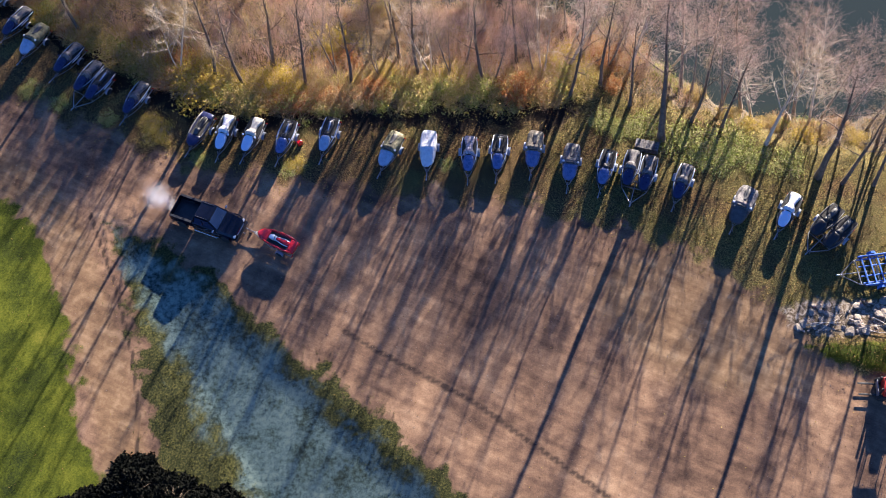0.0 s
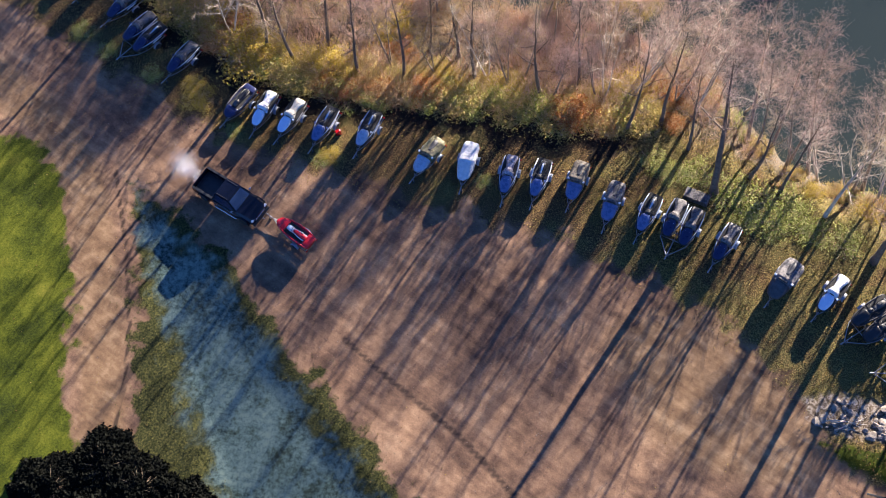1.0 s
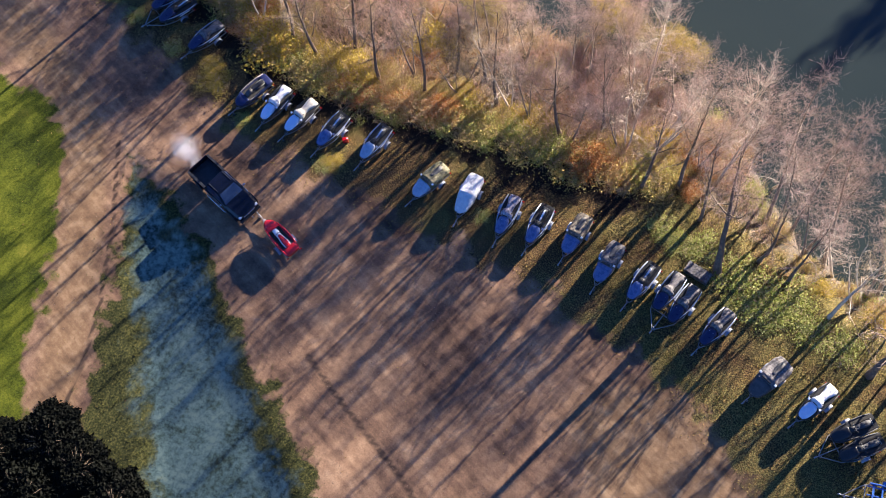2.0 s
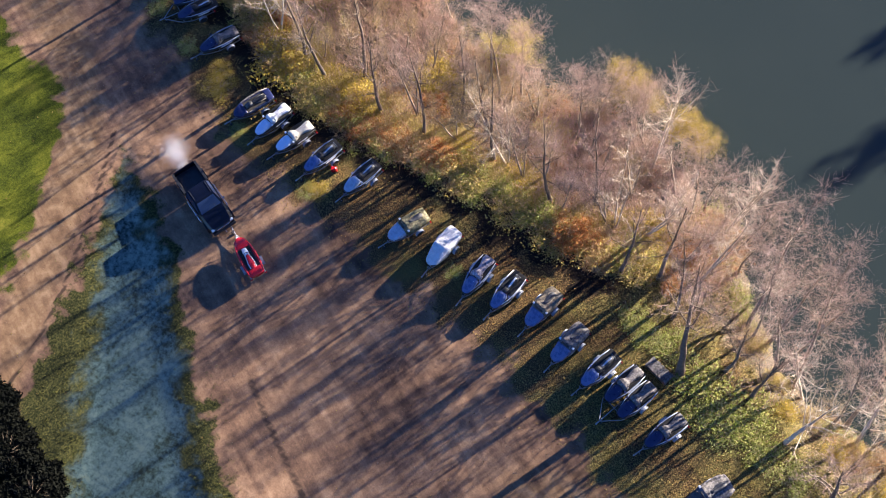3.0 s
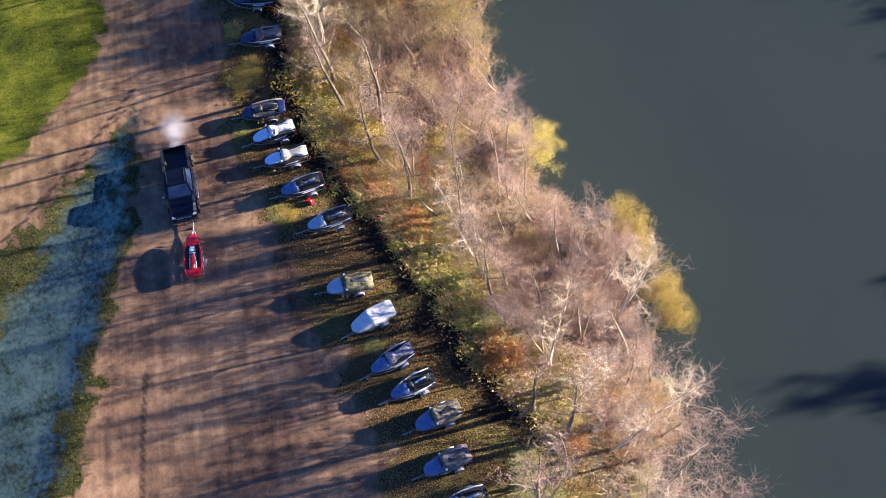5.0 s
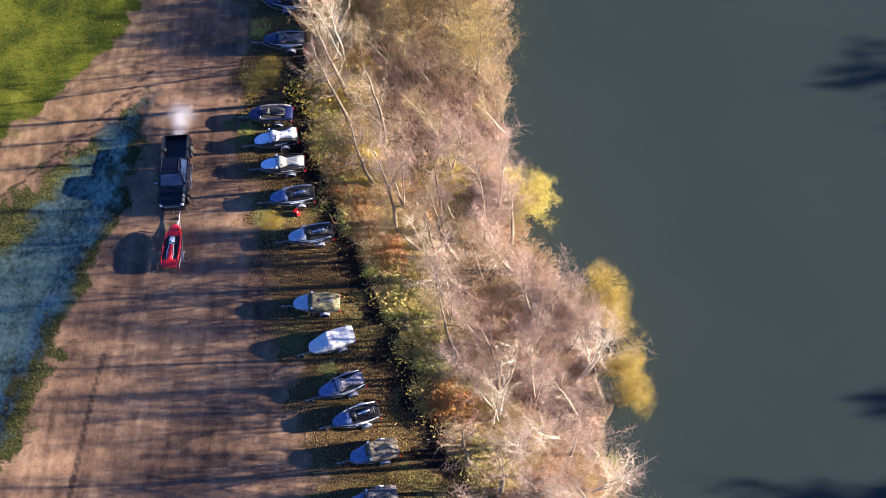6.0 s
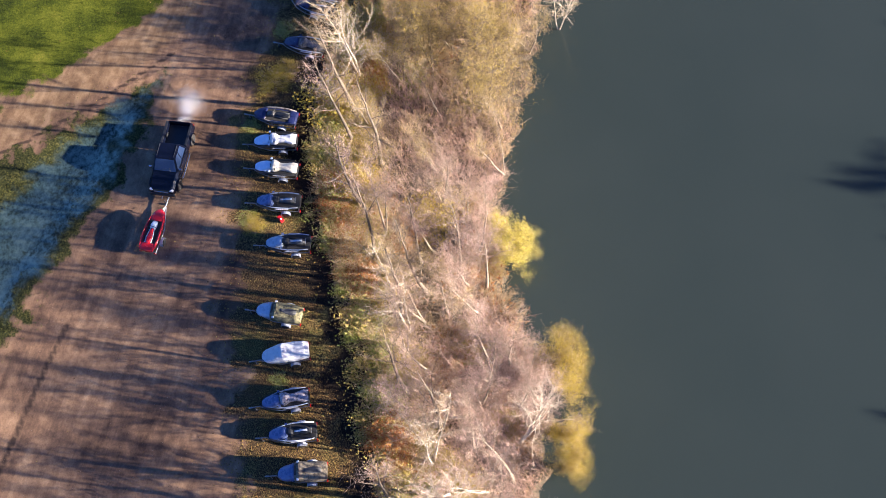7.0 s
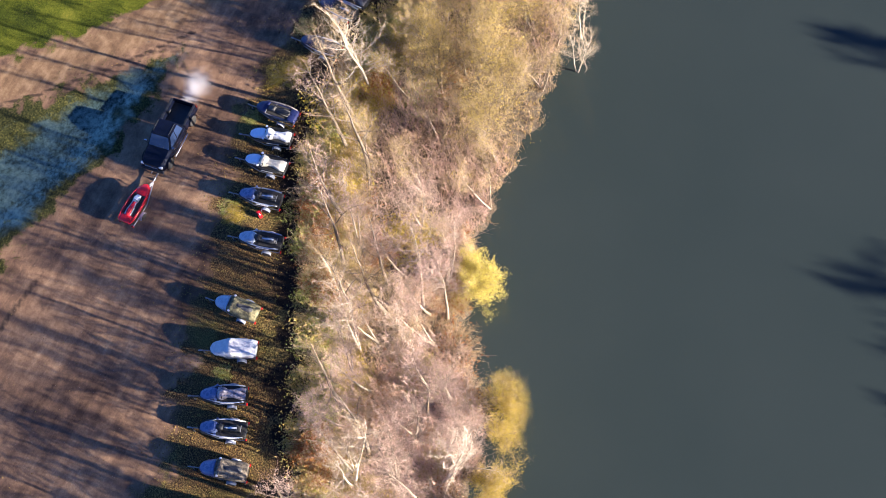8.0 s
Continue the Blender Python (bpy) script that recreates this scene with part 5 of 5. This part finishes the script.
stones = [make_stone(i) for i in range(5)]
r = random.Random(12)
for i in range(80):
    x, y = 21.5 + 12 * r.random(), 31.0 + 2.4 * r.random()
    s = 0.12 + 0.26 * r.random() ** 2
    ob = new("stone", stones[i % 5])
    ob.matrix_basis = pose(x, y, float(height(x, y)) + s * 0.2, r.uniform(-20, 20), r.uniform(-20, 20), r.random() * 360) @ Matrix.Diagonal((s, s * r.uniform(0.6, 1), s, 1))
    tagged(ob, "pale flat broken slab in the rubble strip", "stone", "stones of the rubble strip")
for i in range(7):
    x, y, a = 21.5 + 8 * r.random(), 31.0 + 2.4 * r.random(), r.uniform(-0.6, 0.6)
    pts = [Vector((0, 0, 0.08))]
    for k in range(5):
        pts.append(pts[-1] + Vector((math.cos(a) * 0.45, math.sin(a) * 0.45, r.uniform(-0.02, 0.08))))
        a += r.uniform(-0.35, 0.35)
    bm = tubed(pts, [0.05, 0.045, 0.035, 0.03, 0.02, 0.01], 6)
    for k in (2, 3, 4):
        tube(bm, [pts[k], pts[k] + Vector((r.uniform(-0.2, 0.4), r.uniform(-0.5, 0.5), 0.12))], [0.02, 0.006], 5)
    ob = part("fallen_branch", bm, M["pale_bark"], None, smooth=True)
    ob.matrix_basis = pose(x, y, float(height(x, y)))
    tagged(ob, "bleached fallen branch lying among pale stones", "branch", "fallen branches")


# evergreen shrubs at the foot of the path, dark with shade in the leaf colour
def make_evergreen(seed, r0, h):
    rng = np.random.default_rng(seed)
    root = thing("evergreen_shrub", Matrix(), "dense evergreen shrub with shade-blackened leaf colour beside the dirt path", "shrub", "dark evergreen shrubs")
    n = 12000
    az, u = rng.random(n) * 6.283, rng.random(n)
    edge = r0 * (1 + 0.12 * np.sin(az * 3 + seed) + 0.08 * np.sin(az * 7 + 2 * seed) + 0.05 * np.sin(az * 17))
    rad = edge * np.sqrt(u)
    lumpy = 0.8 + 0.2 * np.sin(rad * 3.1 + az * 4) * np.sin(az * 5 + 1)
    z = h * np.clip(1 - (rad / edge) ** 3, 0, 1) * lumpy * (0.35 + 0.7 * rng.random(n) ** 0.5)
    pos = np.stack([np.cos(az) * rad, np.sin(az) * rad, np.maximum(z, 0.04)], 1) + rng.normal(size=(n, 3)) * np.array([0.1, 0.1, 0.0])
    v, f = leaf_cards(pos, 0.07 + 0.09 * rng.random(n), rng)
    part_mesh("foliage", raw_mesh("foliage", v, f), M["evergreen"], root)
    k = 60
    a2 = rng.random(k) * 6.283
    way = np.stack([np.cos(a2), np.sin(a2), 0.3 + 0.7 * rng.random(k)], 1)
    way /= np.linalg.norm(way, axis=1, keepdims=True)
    v, f = spikes(np.zeros((k, 3)), way, r0 * (0.4 + 0.35 * rng.random(k)), np.full(k, 0.035), 3)
    part_mesh("branches", raw_mesh("branches", v, f), M["bark"], root)
    return root


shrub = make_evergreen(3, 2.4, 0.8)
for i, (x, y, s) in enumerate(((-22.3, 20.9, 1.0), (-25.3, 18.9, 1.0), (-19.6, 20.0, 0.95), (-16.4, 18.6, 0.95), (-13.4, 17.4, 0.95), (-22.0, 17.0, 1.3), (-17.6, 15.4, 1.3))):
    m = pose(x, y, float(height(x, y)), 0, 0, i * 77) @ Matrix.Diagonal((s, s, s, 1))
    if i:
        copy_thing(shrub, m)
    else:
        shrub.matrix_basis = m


# ---------------------------------------------------------------- loose cover of the ground
def spread(name, count, x0, x1, y0, y1, keep, build, material, label, category, seed):
    rng = np.random.default_rng(seed)
    x, y = x0 + (x1 - x0) * rng.random(count), y0 + (y1 - y0) * rng.random(count)
    ok = rng.random(count) < keep(x, y)
    x, y = x[ok], y[ok]
    v, f = build(np.stack([x, y, height(x, y)], 1), rng)
    ob = part_mesh(name, raw_mesh(name, v, f), material, None)
    tagged(ob, label, category, kind="stuff")


def blades(h, w, per):
    def build(p, rng):
        p = np.repeat(p, per, 0) + rng.normal(size=(len(p) * per, 3)) * np.array([0.05, 0.05, 0])
        way = rng.normal(size=(len(p), 3)) * 0.45 + np.array([0, 0, 1.0])
        way /= np.linalg.norm(way, axis=1, keepdims=True)
        return spikes(p, way, h * (0.5 + rng.random(len(p))), np.full(len(p), w))
    return build


def litter(size):
    def build(p, rng):
        return leaf_cards(p + np.array([0, 0, 0.025]), size * (0.5 + rng.random(len(p))), rng, 0.75)
    return build


def clods(p, rng):
    s = 0.012 + 0.035 * rng.random(len(p)) ** 3
    return spikes(p, np.tile(np.array([[0, 0, 1.0]]), (len(p), 1)), s * 0.9, s)


def sprigs(p, rng):
    p = np.repeat(p, 5, 0)
    q = p + rng.normal(size=p.shape) * np.array([0.22, 0.22, 0.2]) + np.array([0, 0, 0.85]) * (0.45 + 0.6 * rng.random((len(p), 1)))
    return leaf_cards(q, 0.05 * (0.6 + 0.8 * rng.random(len(p))), rng)


def patchy(x, y, s=0.5):
    return np.clip(0.5 + 0.8 * waves(x * s * 3, y * s * 3), 0.05, 1)


spread("fallen_leaves", 150000, -44, 38, 27, 62, lambda x, y: soft(y - verge_y(x) + 0.4, 1.2) * (1 - 0.9 * soft(y - hedge_y(x) + 1.7, 0.8) * soft(8.5 - x, 2.0)) * (y < hedge_y(x) + 1.5) * (inside(STONY, x, y) < 0) * (0.4 + 0.6 * patchy(x, y)), litter(0.052), M["fallen"],
       "yellow and brown leaves strewn over the verge", "fallen leaves", 41)
spread("lot_leaves", 9000, -35, 30, 14, 48, lambda x, y: (y < verge_y(x)) * (inside(FROST, x, y) < 0) * (0.08 + 0.5 * np.exp(-(verge_y(x) - y) / 2.5)), litter(0.05), M["fallen"],
       "scattered dry leaves on the dirt lot", "fallen leaves", 42)
spread("field_grass", 18000, -48, -22, 8, 48, lambda x, y: soft(warped(FIELD, x, y), 0.8), blades(0.08, 0.012, 2), M["grass"], "short bright green sunlit grass of the field", "grass", 43)
spread("mound_grass", 3500, 21, 34, 27, 31, lambda x, y: soft(inside(MOUND, x, y), 0.4), blades(0.16, 0.013, 2), M["grass"], "yellow-green grass on the low mound", "grass", 44)
spread("verge_grass", 42000, -44, 38, 27, 54, lambda x, y: soft(y - verge_y(x), 0.9) * (1 - 0.9 * soft(y - hedge_y(x) + 1.7, 0.8) * soft(8.5 - x, 2.0)) * (y < lake_y(x) - 0.5) * (inside(STONY, x, y) < 0) * patchy(x + 7, y) * (0.4 + 0.6 * soft(x - 7, 3.0)), blades(0.22, 0.013, 3), M["dry_grass"], "thin rough grass between the trailers", "grass", 45)
spread("bank_weeds", 16000, -28, 6, 8, 42, lambda x, y: soft(warped(BANK, x, y), 1.4) * (warped(FROST, x, y) < 0.8) * patchy(x, y + 3, 0.7), blades(0.17, 0.014, 3), M["weed"], "rough olive weeds edging the frosted hollow", "grass", 46)
spread("frosted_grass", 9000, -27, 4, 8, 42, lambda x, y: soft(warped(FROST, x, y), 1.2), blades(0.075, 0.016, 2), M["frost_grass"], "frosted blue-green grass in the wet hollow", "grass", 47)
spread("gravel", 14000, -36, 26, 14, 50, lambda x, y: (y < verge_y(x) + 0.5) * (inside(BANK, x, y) < 0) * (inside(FIELD, x, y) < 0) * 0.8, clods, M["pebble"], "loose gravel and clods on the dirt lot", "gravel", 48)
spread("wood_scrub", 60000, -44, 62, 40, 72, lambda x, y: soft(y - hedge_y(x) - 0.8, 0.8) * (y < lake_y(x) - 0.5) * 0.75, blades(0.8, 0.016, 2), M["brown_twigs"], "tangled brown scrub and dead stems under the trees", "scrub", 49)
spread("sapling_scrub", 270000, -44, 34, 40, 72, lambda x, y: soft(y - hedge_y(x) - 2.4, 1.2) * (y < lake_y(x) - 0.9) * (x < 16.5) * (0.25 + 0.25 * soft(x + 6, 5.0)) * patchy(x, y, 0.4), blades(1.5, 0.015, 2), M["pink_twigs"], "dense pinkish saplings and suckers under the bare trees", "scrub", 50)
spread("hedge_stalks", 26000, -46, 12, 46, 80, lambda x, y: soft(y - hedge_y(x) - 1.1, 0.5) * soft(hedge_y(x) + 5.0 - y, 1.5) * patchy(x + 3, y, 0.6), blades(1.15, 0.011, 2), M["gold_twigs"], "tall golden-brown dead stalks standing in the hedge", "scrub", 51)
spread("hedge_shoots", 16000, -46, 12, 46, 80, lambda x, y: soft(y - hedge_y(x) - 0.9, 0.5) * soft(hedge_y(x) + 4.2 - y, 1.5) * patchy(x - 5, y, 0.8), sprigs, M["hedge_leaves"], "olive and rusty leaves on the upper shoots of the hedge", "scrub", 52)
